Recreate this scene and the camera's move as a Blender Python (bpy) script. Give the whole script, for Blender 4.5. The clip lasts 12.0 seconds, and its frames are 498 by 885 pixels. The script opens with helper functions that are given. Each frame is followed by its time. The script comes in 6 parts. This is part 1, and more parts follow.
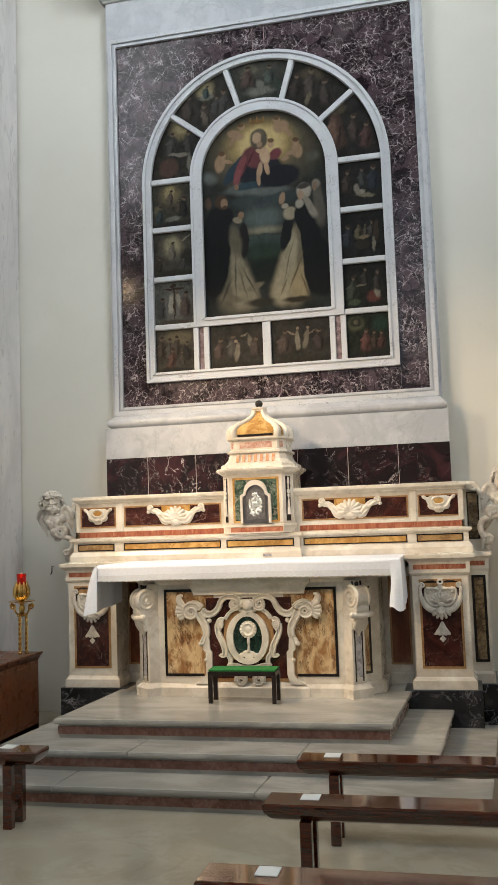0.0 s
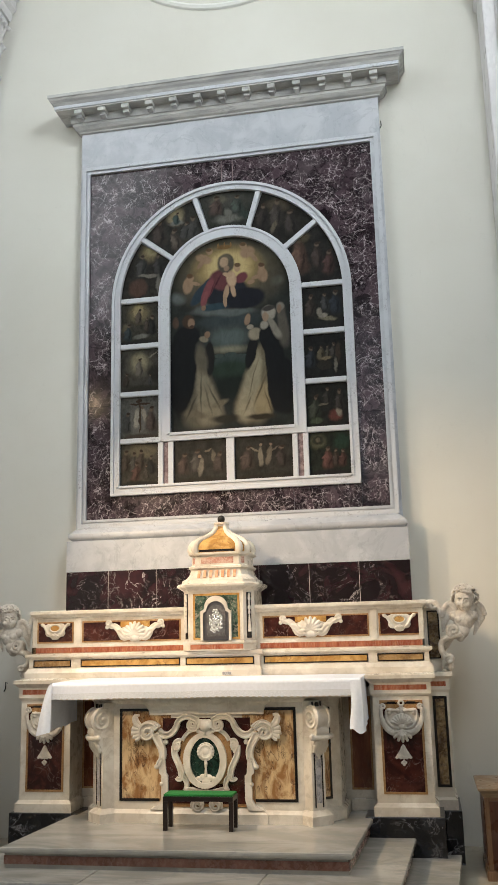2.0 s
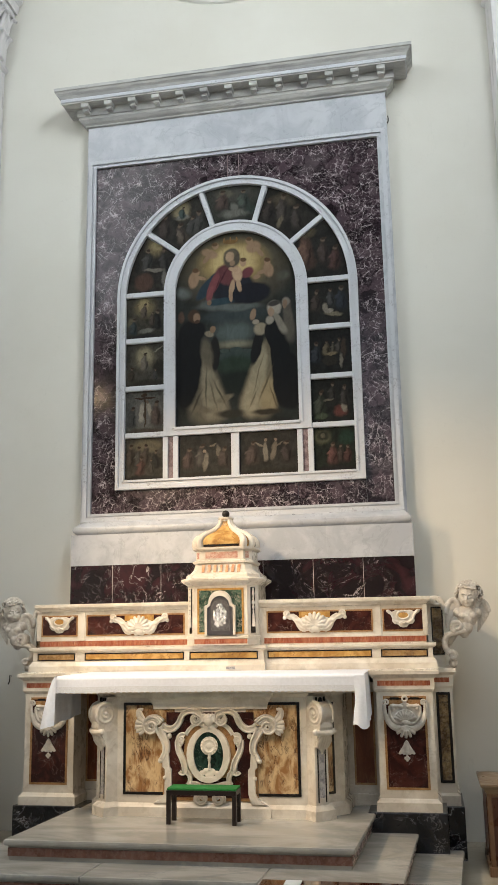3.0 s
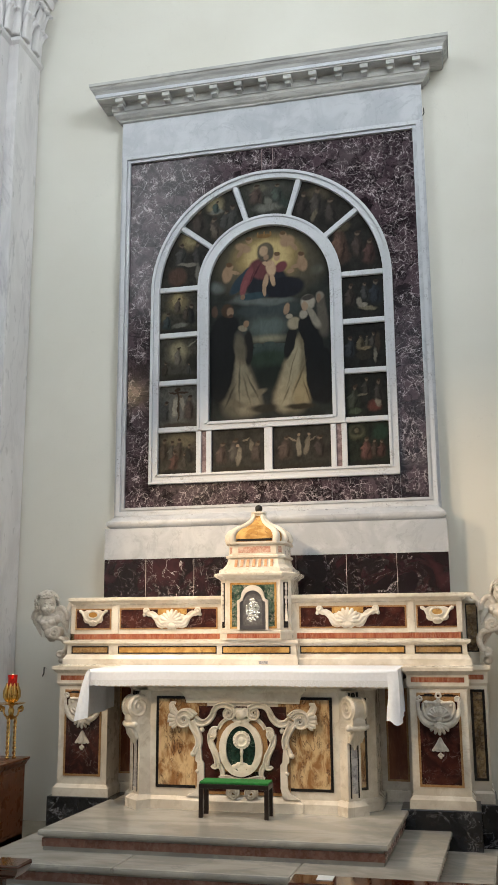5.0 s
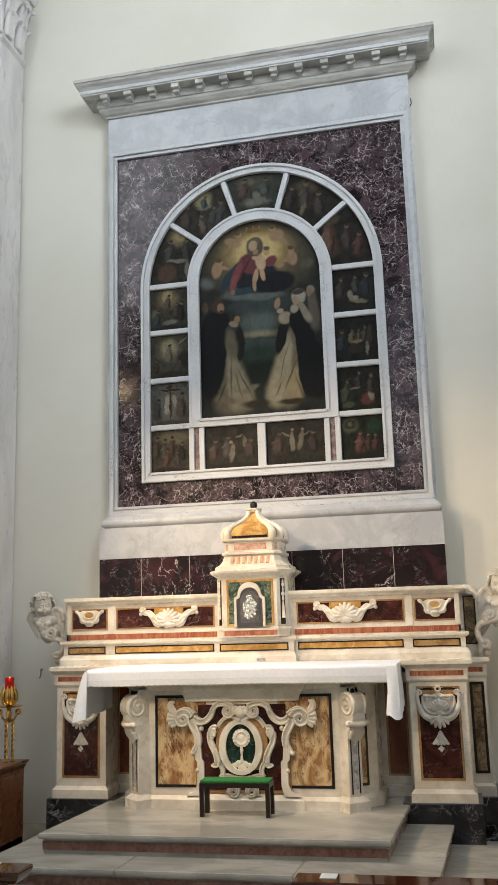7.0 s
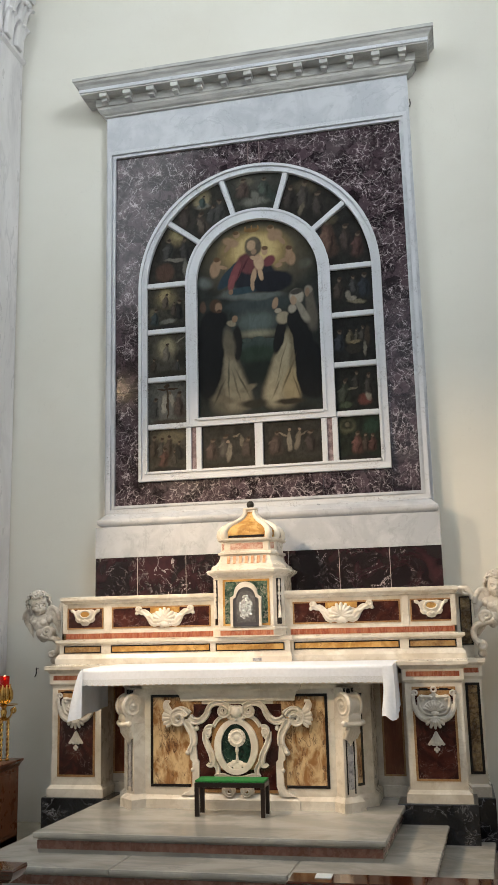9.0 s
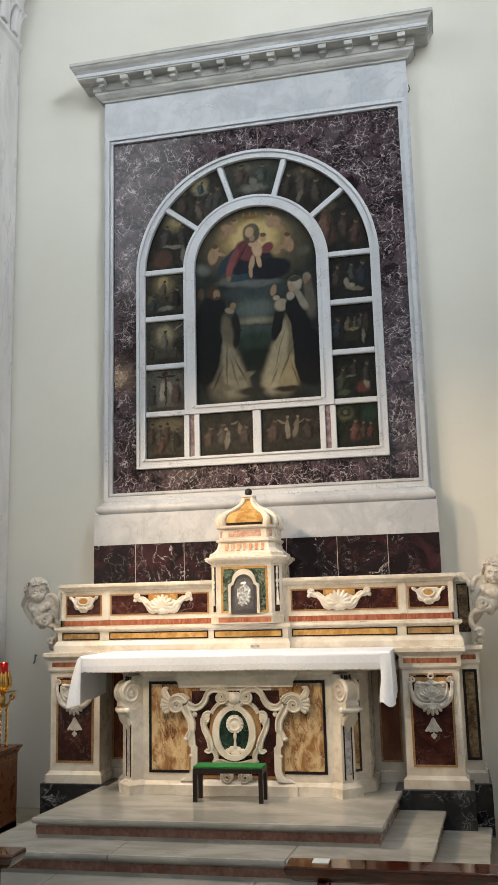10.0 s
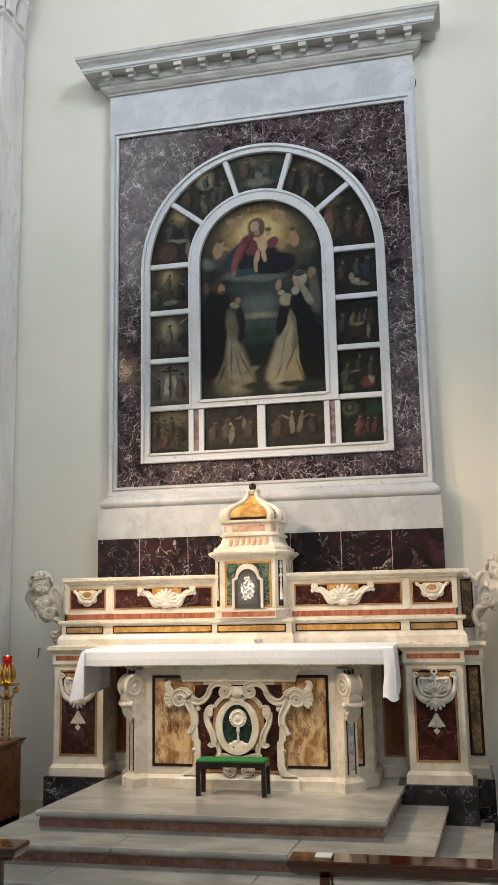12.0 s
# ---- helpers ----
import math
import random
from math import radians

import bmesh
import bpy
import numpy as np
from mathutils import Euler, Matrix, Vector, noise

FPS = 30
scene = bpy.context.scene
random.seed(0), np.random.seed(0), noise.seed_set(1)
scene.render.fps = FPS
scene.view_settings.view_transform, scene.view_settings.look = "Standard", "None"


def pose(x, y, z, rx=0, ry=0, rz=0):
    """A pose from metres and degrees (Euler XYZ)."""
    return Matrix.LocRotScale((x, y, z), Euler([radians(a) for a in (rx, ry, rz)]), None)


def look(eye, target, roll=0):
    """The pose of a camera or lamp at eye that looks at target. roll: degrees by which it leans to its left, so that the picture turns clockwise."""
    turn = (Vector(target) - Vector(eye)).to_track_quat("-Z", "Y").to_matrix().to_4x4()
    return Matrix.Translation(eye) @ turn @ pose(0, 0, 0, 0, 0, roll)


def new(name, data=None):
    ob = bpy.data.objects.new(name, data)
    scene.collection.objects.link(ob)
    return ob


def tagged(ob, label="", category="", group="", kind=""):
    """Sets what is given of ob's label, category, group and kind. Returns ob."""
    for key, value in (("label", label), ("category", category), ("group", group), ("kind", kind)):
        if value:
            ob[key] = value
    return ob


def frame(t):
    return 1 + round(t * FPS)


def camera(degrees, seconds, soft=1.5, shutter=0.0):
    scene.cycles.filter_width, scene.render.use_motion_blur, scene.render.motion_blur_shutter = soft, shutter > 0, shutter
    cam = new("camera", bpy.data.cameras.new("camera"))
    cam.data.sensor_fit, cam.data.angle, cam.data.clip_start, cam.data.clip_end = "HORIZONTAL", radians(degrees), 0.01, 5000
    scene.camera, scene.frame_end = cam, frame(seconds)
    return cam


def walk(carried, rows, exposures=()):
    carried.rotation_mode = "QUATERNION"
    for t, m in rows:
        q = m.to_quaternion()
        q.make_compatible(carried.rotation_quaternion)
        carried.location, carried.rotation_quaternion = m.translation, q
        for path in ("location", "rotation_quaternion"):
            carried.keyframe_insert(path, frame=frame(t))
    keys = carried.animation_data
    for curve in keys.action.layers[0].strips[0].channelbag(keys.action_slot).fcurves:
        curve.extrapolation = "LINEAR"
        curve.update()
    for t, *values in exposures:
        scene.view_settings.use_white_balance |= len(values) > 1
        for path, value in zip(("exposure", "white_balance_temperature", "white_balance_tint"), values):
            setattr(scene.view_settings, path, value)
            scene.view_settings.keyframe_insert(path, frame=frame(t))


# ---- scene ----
cam = camera(30.7, 12.0)
PATH = [
    (0, (1.81, -8.889, 1.877), (1.361, -6.949, 2.057), -2.0),
    (0.5, (1.833, -8.929, 1.907), (1.437, -6.998, 2.247), -2.1),
    (1, (1.832, -8.949, 1.901), (1.475, -7.026, 2.317), -2.1),
    (1.5, (1.842, -8.948, 1.906), (1.48, -7.026, 2.325), -1.8),
    (2, (1.85, -8.95, 1.905), (1.49, -7.028, 2.325), -1.4),
    (2.5, (1.834, -8.946, 1.906), (1.471, -7.024, 2.321), -1.1),
    (3, (1.831, -8.956, 1.912), (1.464, -7.033, 2.32), -1.0),
    (5, (1.823, -8.942, 1.907), (1.385, -7.032, 2.306), -0.4),
    (5.5, (1.828, -8.946, 1.898), (1.398, -7.039, 2.317), -0.9),
    (6, (1.825, -8.944, 1.907), (1.388, -7.036, 2.318), -1.4),
    (6.5, (1.8, -8.841, 1.944), (1.373, -6.928, 2.34), -1.7),
    (7, (1.806, -8.898, 1.928), (1.383, -6.982, 2.316), -1.7),
    (9, (1.797, -8.892, 1.92), (1.382, -6.975, 2.309), -1.4),
    (9.5, (1.806, -8.893, 1.924), (1.39, -6.974, 2.302), -1.4),
    (10, (1.802, -8.889, 1.924), (1.388, -6.966, 2.285), -1.4),
    (10.5, (1.807, -8.886, 1.926), (1.39, -6.962, 2.276), -1.4),
    (11, (1.804, -8.884, 1.936), (1.385, -6.959, 2.283), -1.3),
    (11.5, (1.805, -8.881, 1.925), (1.383, -6.957, 2.274), -1.2),
    (12, (1.797, -8.885, 1.919), (1.374, -6.962, 2.27), -1.1),
]
walk(cam, [(t, look(eye, target, roll)) for t, eye, target, roll in PATH])

# ---- daylight, lamps, exposure ----
scene.view_settings.exposure = 0.0
world = bpy.data.worlds.new("sky")
scene.world = world
world.use_nodes = True
sky = world.node_tree.nodes.new("ShaderNodeTexSky")
sky.sky_type, sky.sun_disc = "NISHITA", False
sky.sun_elevation, sky.sun_rotation = radians(48), radians(200)
world.node_tree.nodes["Background"].inputs["Strength"].default_value = 0.1
world.node_tree.links.new(sky.outputs["Color"], world.node_tree.nodes["Background"].inputs["Color"])


def area_lamp(name, eye, target, sx, sy, watts, colour):
    d = bpy.data.lights.new(name, "AREA")
    d.shape, d.size, d.size_y, d.energy, d.color = "RECTANGLE", sx, sy, watts, colour
    ob = new(name, d)
    ob.matrix_world = look(eye, target)
    return ob


def spot_lamp(name, eye, target, watts, colour, angle, blend, size):
    d = bpy.data.lights.new(name, "SPOT")
    d.energy, d.color, d.spot_size, d.spot_blend, d.shadow_soft_size = watts, colour, radians(angle), blend, size
    ob = new(name, d)
    ob.matrix_world = look(eye, target)
    return ob


DAY = (0.90, 0.96, 1.0)
WARM = (1.0, 0.76, 0.50)
# daylight in the openings of the high side windows
area_lamp("window_light_west", (-3.46, -5.3, 9.3), (0, -1.6, 6.0), 2.2, 3.9, 165, DAY)
area_lamp("window_light_east", (3.46, -5.3, 9.3), (-2.6, 0.0, 3.4), 2.2, 3.9, 355, DAY)
# added fill from behind, with no known window as its source
area_lamp("fill_light_south", (1.2, -15.1, 8.0), (-2.6, 0, 2.4), 4.0, 5.0, 72, DAY)
# the warm spotlights on the two piers
spot_lamp("spot_light_west", (-2.50, -2.70, 5.10), (0.45, -0.80, 1.85), 560, WARM, 74, 0.9, 0.05)
spot_lamp("spot_light_nave", (-2.55, -5.50, 4.95), (0.55, -0.60, 2.15), 700, (1.0, 0.725, 0.44), 50, 0.9, 0.05)
spot_lamp("spot_light_east", (2.70, -5.40, 5.20), (-0.90, -0.90, 1.80), 140, WARM, 42, 0.8, 0.05)


# ---- materials ----
def graph(name):
    m = bpy.data.materials.new(name)
    m.use_nodes = True
    return m, m.node_tree, m.node_tree.nodes["Principled BSDF"]


def node(nt, kind, inputs=None, **attrs):
    n = nt.nodes.new(kind)
    for k, v in attrs.items():
        setattr(n, k, v)
    for k, v in (inputs or {}).items():
        if isinstance(v, bpy.types.NodeSocket):
            nt.links.new(v, n.inputs[k])
        else:
            n.inputs[k].default_value = v
    return n


def rgb(c):
    return (c[0], c[1], c[2], 1.0)


def where(nt):
    return node(nt, "ShaderNodeNewGeometry").outputs["Position"]


def noise_of(nt, pos, scale, detail=5.0, rough=0.55, warp=0.0):
    return node(nt, "ShaderNodeTexNoise", {"Vector": pos, "Scale": scale, "Detail": detail, "Roughness": rough, "Distortion": warp}).outputs["Fac"]


def span(nt, v, a, b, c=0.0, d=1.0):
    return node(nt, "ShaderNodeMapRange", {"Value": v, "From Min": a, "From Max": b, "To Min": c, "To Max": d}, interpolation_type="SMOOTHSTEP").outputs["Result"]


def calc(nt, op, a, b=0.0):
    return node(nt, "ShaderNodeMath", {0: a, 1: b}, operation=op).outputs[0]


def blend(nt, fac, a, b):
    n = node(nt, "ShaderNodeMix", data_type="RGBA")
    for i, v in ((0, fac), (6, a), (7, b)):
        if isinstance(v, bpy.types.NodeSocket):
            nt.links.new(v, n.inputs[i])
        else:
            n.inputs[i].default_value = v if i == 0 else rgb(v)
    return n.outputs[2]


def relief(nt, bsdf, h, strength, dist):
    b = node(nt, "ShaderNodeBump", {"Height": h, "Strength": strength, "Distance": dist})
    nt.links.new(b.outputs["Normal"], bsdf.inputs["Normal"])


def vein_mask(nt, pos, scale, width, warp=1.2):
    n = noise_of(nt, pos, scale, 6, 0.6, warp)
    return span(nt, calc(nt, "ABSOLUTE", calc(nt, "SUBTRACT", n, 0.5)), 0.0, width, 1.0, 0.0)


def marble(name, a, b, vein, scale=3.0, width=0.02, amount=0.8, rough=0.25, tone=(0.4, 0.62), fine=0.5, bump=0.0, stretch=None, shift=0.0):
    """Polished stone: two clouded tones, a coarse and a fine net of veins."""
    m, nt, bs = graph(name)
    pos = where(nt)
    if stretch or shift:
        mp = node(nt, "ShaderNodeMapping", {"Vector": pos, "Location": (shift, shift, shift), "Scale": stretch or (1, 1, 1)})
        pos = mp.outputs["Vector"]
    col = blend(nt, span(nt, noise_of(nt, pos, scale * 1.3, 6, 0.62, 0.6), *tone), a, b)
    v1 = calc(nt, "MULTIPLY", vein_mask(nt, pos, scale, width), span(nt, noise_of(nt, pos, scale * 0.7, 2), 0.42, 0.6))
    v2 = calc(nt, "MULTIPLY", vein_mask(nt, pos, scale * 3.1, width * 1.2, 0.8), span(nt, noise_of(nt, pos, scale * 1.7, 2), 0.5, 0.66, 0.0, fine))
    v = calc(nt, "MULTIPLY", calc(nt, "MAXIMUM", v1, v2), amount)
    col = blend(nt, v, col, vein)
    nt.links.new(col, bs.inputs["Base Color"])
    r = span(nt, noise_of(nt, pos, scale * 6, 4), 0.3, 0.7, rough * 0.75, rough * 1.35)
    nt.links.new(r, bs.inputs["Roughness"])
    if bump:
        relief(nt, bs, noise_of(nt, pos, 60, 4), bump, 0.004)
    return m


def plaster(name, a, b, rough=0.85):
    m, nt, bs = graph(name)
    pos = where(nt)
    col = blend(nt, span(nt, noise_of(nt, pos, 0.5, 4, 0.6, 0.3), 0.3, 0.7), a, b)
    col = blend(nt, span(nt, noise_of(nt, pos, 5.0, 6, 0.7), 0.6, 0.85, 0, 0.25), col, tuple(c * 0.86 for c in a))
    crack = calc(nt, "MULTIPLY", vein_mask(nt, pos, 0.6, 0.0014, 0.6), 0.12)
    col = blend(nt, crack, col, tuple(c * 0.6 for c in a))
    nt.links.new(col, bs.inputs["Base Color"])
    bs.inputs["Roughness"].default_value = rough
    relief(nt, bs, noise_of(nt, pos, 35, 6, 0.7), 0.25, 0.003)
    return m


def wood(name, a, b, rough=0.3, axis=(1.2, 14, 14)):
    m, nt, bs = graph(name)
    mp = node(nt, "ShaderNodeMapping", {"Vector": where(nt), "Scale": axis}).outputs["Vector"]
    g = noise_of(nt, mp, 3.0, 7, 0.65, 1.2)
    col = blend(nt, span(nt, g, 0.33, 0.68), a, b)
    col = blend(nt, span(nt, noise_of(nt, where(nt), 3.0, 3), 0.45, 0.8, 0, 0.4), col, tuple(c * 0.6 for c in a))
    nt.links.new(col, bs.inputs["Base Color"])
    nt.links.new(span(nt, noise_of(nt, where(nt), 9, 4), 0.3, 0.7, rough * 0.7, rough * 1.5), bs.inputs["Roughness"])
    relief(nt, bs, g, 0.12, 0.002)
    return m


def plain(name, c, rough=0.5, metal=0.0, vary=0.12, scale=14.0, bump=0.1):
    m, nt, bs = graph(name)
    pos = where(nt)
    n = noise_of(nt, pos, scale, 5)
    nt.links.new(blend(nt, span(nt, n, 0.3, 0.7), tuple(x * (1 - vary) for x in c), tuple(min(1, x * (1 + vary)) for x in c)), bs.inputs["Base Color"])
    bs.inputs["Roughness"].default_value, bs.inputs["Metallic"].default_value = rough, metal
    relief(nt, bs, noise_of(nt, pos, scale * 5, 4), bump, 0.002)
    return m


def worn_paint(name, a, b):
    """White paint rubbed through to grey in short streaks."""
    m, nt, bs = graph(name)
    pos = where(nt)
    st = noise_of(nt, pos, 28, 6, 0.7, 1.5)
    patch = span(nt, noise_of(nt, pos, 4, 4, 0.6), 0.42, 0.68)
    col = blend(nt, calc(nt, "MULTIPLY", span(nt, st, 0.48, 0.68), patch), a, b)
    col = blend(nt, span(nt, noise_of(nt, pos, 1.5, 3), 0.4, 0.7, 0, 0.4), col, tuple(c * 0.82 for c in a))
    nt.links.new(col, bs.inputs["Base Color"])
    bs.inputs["Roughness"].default_value = 0.55
    relief(nt, bs, st, 0.2, 0.002)
    return m


M_WALL = plaster("cream_plaster", (0.66, 0.645, 0.585), (0.71, 0.70, 0.645))
M_CEIL = plaster("white_plaster", (0.78, 0.78, 0.75), (0.74, 0.74, 0.70))
M_PIER = marble("pale_grey_marble", (0.60, 0.59, 0.60), (0.70, 0.69, 0.70), (0.42, 0.41, 0.44), 1.6, 0.03, 0.5, 0.35, stretch=(1, 1, 0.4))
M_FRAME = marble("bluish_white_marble", (0.40, 0.42, 0.46), (0.50, 0.52, 0.555), (0.30, 0.32, 0.36), 2.2, 0.03, 0.45, 0.35)
M_GRID = worn_paint("worn_white_grid_paint", (0.53, 0.55, 0.59), (0.24, 0.24, 0.26))
M_CORNICE = marble("grey_cornice_stone", (0.34, 0.34, 0.335), (0.50, 0.50, 0.485), (0.26, 0.25, 0.25), 3.4, 0.03, 0.5, 0.55, stretch=(0.35, 1, 1.6))
M_WHITE = marble("cream_marble", (0.62, 0.56, 0.475), (0.78, 0.73, 0.645), (0.46, 0.37, 0.28), 2.2, 0.018, 0.30, 0.3)
M_CARVED = marble("carved_white_marble", (0.62, 0.565, 0.485), (0.76, 0.71, 0.635), (0.55, 0.48, 0.40), 6.0, 0.02, 0.35, 0.38, bump=0.15)
M_STATUE = marble("weathered_statuary_marble", (0.52, 0.48, 0.43), (0.68, 0.64, 0.58), (0.40, 0.35, 0.30), 9.0, 0.03, 0.4, 0.5, bump=0.25)
M_STEP = marble("grey_white_step_marble", (0.33, 0.315, 0.285), (0.46, 0.44, 0.40), (0.28, 0.28, 0.28), 2.0, 0.035, 0.5, 0.18, stretch=(0.5, 1, 1))
def breccia(name, a, b, vein, scale, rough):
    """Broken violet stone: lumps in clouded violet, clusters of short pale splinters, dark seams."""
    m, nt, bs = graph(name)
    pos = where(nt)

    def bent(k, amount):
        w = node(nt, "ShaderNodeTexNoise", {"Vector": pos, "Scale": scale * k, "Detail": 5.0, "Roughness": 0.65}).outputs["Color"]
        off = node(nt, "ShaderNodeVectorMath", {0: w, 1: (0.5, 0.5, 0.5)}, operation="SUBTRACT").outputs[0]
        off = node(nt, "ShaderNodeVectorMath", {0: off, "Scale": amount / scale}, operation="SCALE").outputs[0]
        return node(nt, "ShaderNodeVectorMath", {0: pos, 1: off}, operation="ADD").outputs[0]

    p, q = bent(0.9, 1.0), bent(1.7, 2.2)
    # lumps of differing tone, then cloudy violet-grey patches over several of them
    lump = node(nt, "ShaderNodeTexVoronoi", {"Vector": p, "Scale": scale * 1.1}).outputs["Color"]
    tone = node(nt, "ShaderNodeSeparateColor", {0: lump}).outputs[0]
    col = blend(nt, span(nt, calc(nt, "ADD", calc(nt, "MULTIPLY", tone, 0.45), calc(nt, "MULTIPLY", noise_of(nt, q, scale * 1.6, 6, 0.7), 0.75)), 0.38, 0.86), a, b)
    haze = span(nt, noise_of(nt, pos, scale * 0.33, 4, 0.6, 1.2), 0.50, 0.68)
    col = blend(nt, calc(nt, "MULTIPLY", haze, 0.32), col, tuple(0.55 * x + 0.25 * y for x, y in zip(b, vein)))
    crush = span(nt, noise_of(nt, pos, scale * 0.42, 3, 0.55, 0.8), 0.37, 0.56)
    for k, w, amount in ((1.25, 0.055, 0.85), (2.6, 0.08, 0.40)):
        d = node(nt, "ShaderNodeTexVoronoi", {"Vector": p, "Scale": scale * k}, feature="DISTANCE_TO_EDGE").outputs["Distance"]
        line = span(nt, d, 0.0, w, amount, 0.0)
        broken = span(nt, noise_of(nt, pos, scale * 1.9 * k, 4, 0.7), 0.43, 0.57)
        col = blend(nt, calc(nt, "MULTIPLY", calc(nt, "MULTIPLY", line, broken), crush), col, vein)
    seam = vein_mask(nt, pos, scale * 0.34, 0.020)
    col = blend(nt, calc(nt, "MULTIPLY", seam, 0.8), col, tuple(0.4 * x for x in a))
    fleck = calc(nt, "MULTIPLY", span(nt, noise_of(nt, q, scale * 4.0, 4, 0.7), 0.66, 0.73), crush)
    col = blend(nt, calc(nt, "MULTIPLY", fleck, 0.5), col, vein)
    streak = calc(nt, "MULTIPLY", vein_mask(nt, pos, scale * 0.28, 0.010), span(nt, noise_of(nt, pos, scale * 0.5, 3, 0.6), 0.5, 0.6))
    col = blend(nt, calc(nt, "MULTIPLY", streak, 0.8), col, vein)
    nt.links.new(col, bs.inputs["Base Color"])
    nt.links.new(span(nt, noise_of(nt, pos, 20, 4), 0.3, 0.7, rough * 0.7, rough * 1.3), bs.inputs["Roughness"])
    bs.inputs["Specular IOR Level"].default_value = 0.20
    return m


M_VIOLET = breccia("violet_breccia", (0.013, 0.008, 0.011), (0.070, 0.047, 0.058), (0.47, 0.41, 0.43), 8.0, 0.17)
M_DARKRED = marble("dark_red_veined_marble", (0.013, 0.008, 0.010), (0.044, 0.017, 0.021), (0.55, 0.50, 0.50), 2.7, 0.0075, 0.95, 0.12, (0.45, 0.68), 0.55)
M_BLACK = marble("black_veined_marble", (0.008, 0.008, 0.010), (0.026, 0.027, 0.032), (0.38, 0.38, 0.40), 3.4, 0.014, 0.75, 0.14, (0.45, 0.7), 0.6)
M_RED = marble("red_marble", (0.028, 0.008, 0.007), (0.075, 0.020, 0.015), (0.30, 0.20, 0.18), 6.0, 0.012, 0.75, 0.18, (0.4, 0.65), 0.5)
M_ROSSO = marble("orange_red_marble_band", (0.30, 0.085, 0.045), (0.46, 0.18, 0.10), (0.55, 0.36, 0.26), 7.0, 0.02, 0.5, 0.25, stretch=(2.2, 1, 0.4))
M_PINK = marble("pink_breccia", (0.50, 0.26, 0.20), (0.62, 0.45, 0.36), (0.32, 0.11, 0.09), 14.0, 0.04, 0.8, 0.25)
M_OCHRE = marble("dull_ochre_marble", (0.26, 0.15, 0.06), (0.40, 0.25, 0.11), (0.12, 0.07, 0.04), 9.0, 0.03, 0.7, 0.25)
M_YELLOW = marble("siena_yellow_marble", (0.42, 0.22, 0.06), (0.62, 0.38, 0.13), (0.17, 0.08, 0.045), 6.0, 0.022, 0.8, 0.2)
M_SIENA = marble("yellow_brown_breccia", (0.31, 0.155, 0.06), (0.66, 0.48, 0.27), (0.07, 0.032, 0.02), 7.0, 0.034, 0.85, 0.2, (0.38, 0.60), 1.0, stretch=(1.4, 1, 0.62))
M_ONYX = marble("brown_green_breccia", (0.085, 0.055, 0.03), (0.27, 0.19, 0.10), (0.05, 0.025, 0.018), 8.0, 0.03, 0.8, 0.25, (0.38, 0.62), 0.9)
M_GREEN = marble("green_marble", (0.018, 0.042, 0.030), (0.085, 0.14, 0.10), (0.40, 0.36, 0.30), 16.0, 0.045, 0.8, 0.2, (0.4, 0.62), 1.0)
M_DKGREEN = marble("dark_green_marble", (0.006, 0.018, 0.014), (0.02, 0.05, 0.038), (0.25, 0.3, 0.24), 9.0, 0.018, 0.6, 0.15)
M_INK = plain("black_slate_inlay", (0.012, 0.009, 0.009), 0.25)
M_BROWN = marble("ochre_border_marble", (0.30, 0.16, 0.06), (0.40, 0.23, 0.10), (0.2, 0.1, 0.05), 9.0, 0.02, 0.5, 0.3)
M_PINKBROWN = marble("dull_red_step_marble", (0.17, 0.075, 0.055), (0.25, 0.125, 0.095), (0.36, 0.25, 0.21), 5.0, 0.02, 0.5, 0.25)
M_JOINT = plain("pale_mortar", (0.42, 0.38, 0.36), 0.7)
M_PINKGREY = marble("pinkish_grey_breccia", (0.13, 0.085, 0.09), (0.27, 0.20, 0.205), (0.06, 0.03, 0.03), 9.0, 0.03, 0.7, 0.6)
M_FLOOR = marble("polished_beige_floor", (0.36, 0.32, 0.25), (0.43, 0.39, 0.31), (0.30, 0.26, 0.20), 1.2, 0.03, 0.4, 0.12)
M_WOOD = wood("dark_polished_wood", (0.042, 0.007, 0.003), (0.105, 0.022, 0.007), 0.075)
for _k, _v in (("Coat Weight", 0.7), ("Coat Roughness", 0.05), ("Coat IOR", 1.55)):
    M_WOOD.node_tree.nodes["Principled BSDF"].inputs[_k].default_value = _v
M_CABINET = wood("brown_cabinet_wood", (0.12, 0.065, 0.034), (0.19, 0.115, 0.065), 0.35, (14, 14, 0.8))
# paler than the body: the light falling on the top is in this colour
M_CABTOP = wood("lit_cabinet_top_wood", (0.21, 0.145, 0.090), (0.30, 0.22, 0.145), 0.35)
M_CABRED = wood("red_brown_cabinet_wood", (0.13, 0.042, 0.017), (0.19, 0.068, 0.028), 0.3, (14, 14, 0.8))
M_CABPANEL = wood("dark_cabinet_panel_wood", (0.045, 0.016, 0.009), (0.085, 0.034, 0.018), 0.3, (14, 14, 0.8))
M_STOOL = plain("black_lacquered_wood", (0.014, 0.008, 0.007), 0.3)
M_BAIZE = plain("green_felt", (0.015, 0.17, 0.035), 0.9, 0, 0.2, 60)
M_CLOTH = plain("white_linen", (0.79, 0.83, 0.92), 0.85, 0, 0.03, 40, 0.15)
M_LACE = plain("white_lace", (0.70, 0.73, 0.79), 0.9, 0, 0.10, 130, 0.6)
M_PAPER = plain("white_paper", (0.80, 0.80, 0.78), 0.7, 0, 0.02)
M_GOLD = plain("gilt_brass", (0.72, 0.47, 0.16), 0.22, 1.0, 0.15)
M_SILVER = plain("chased_silver", (0.86, 0.84, 0.80), 0.20, 1.0, 0.15, 60, 0.9)
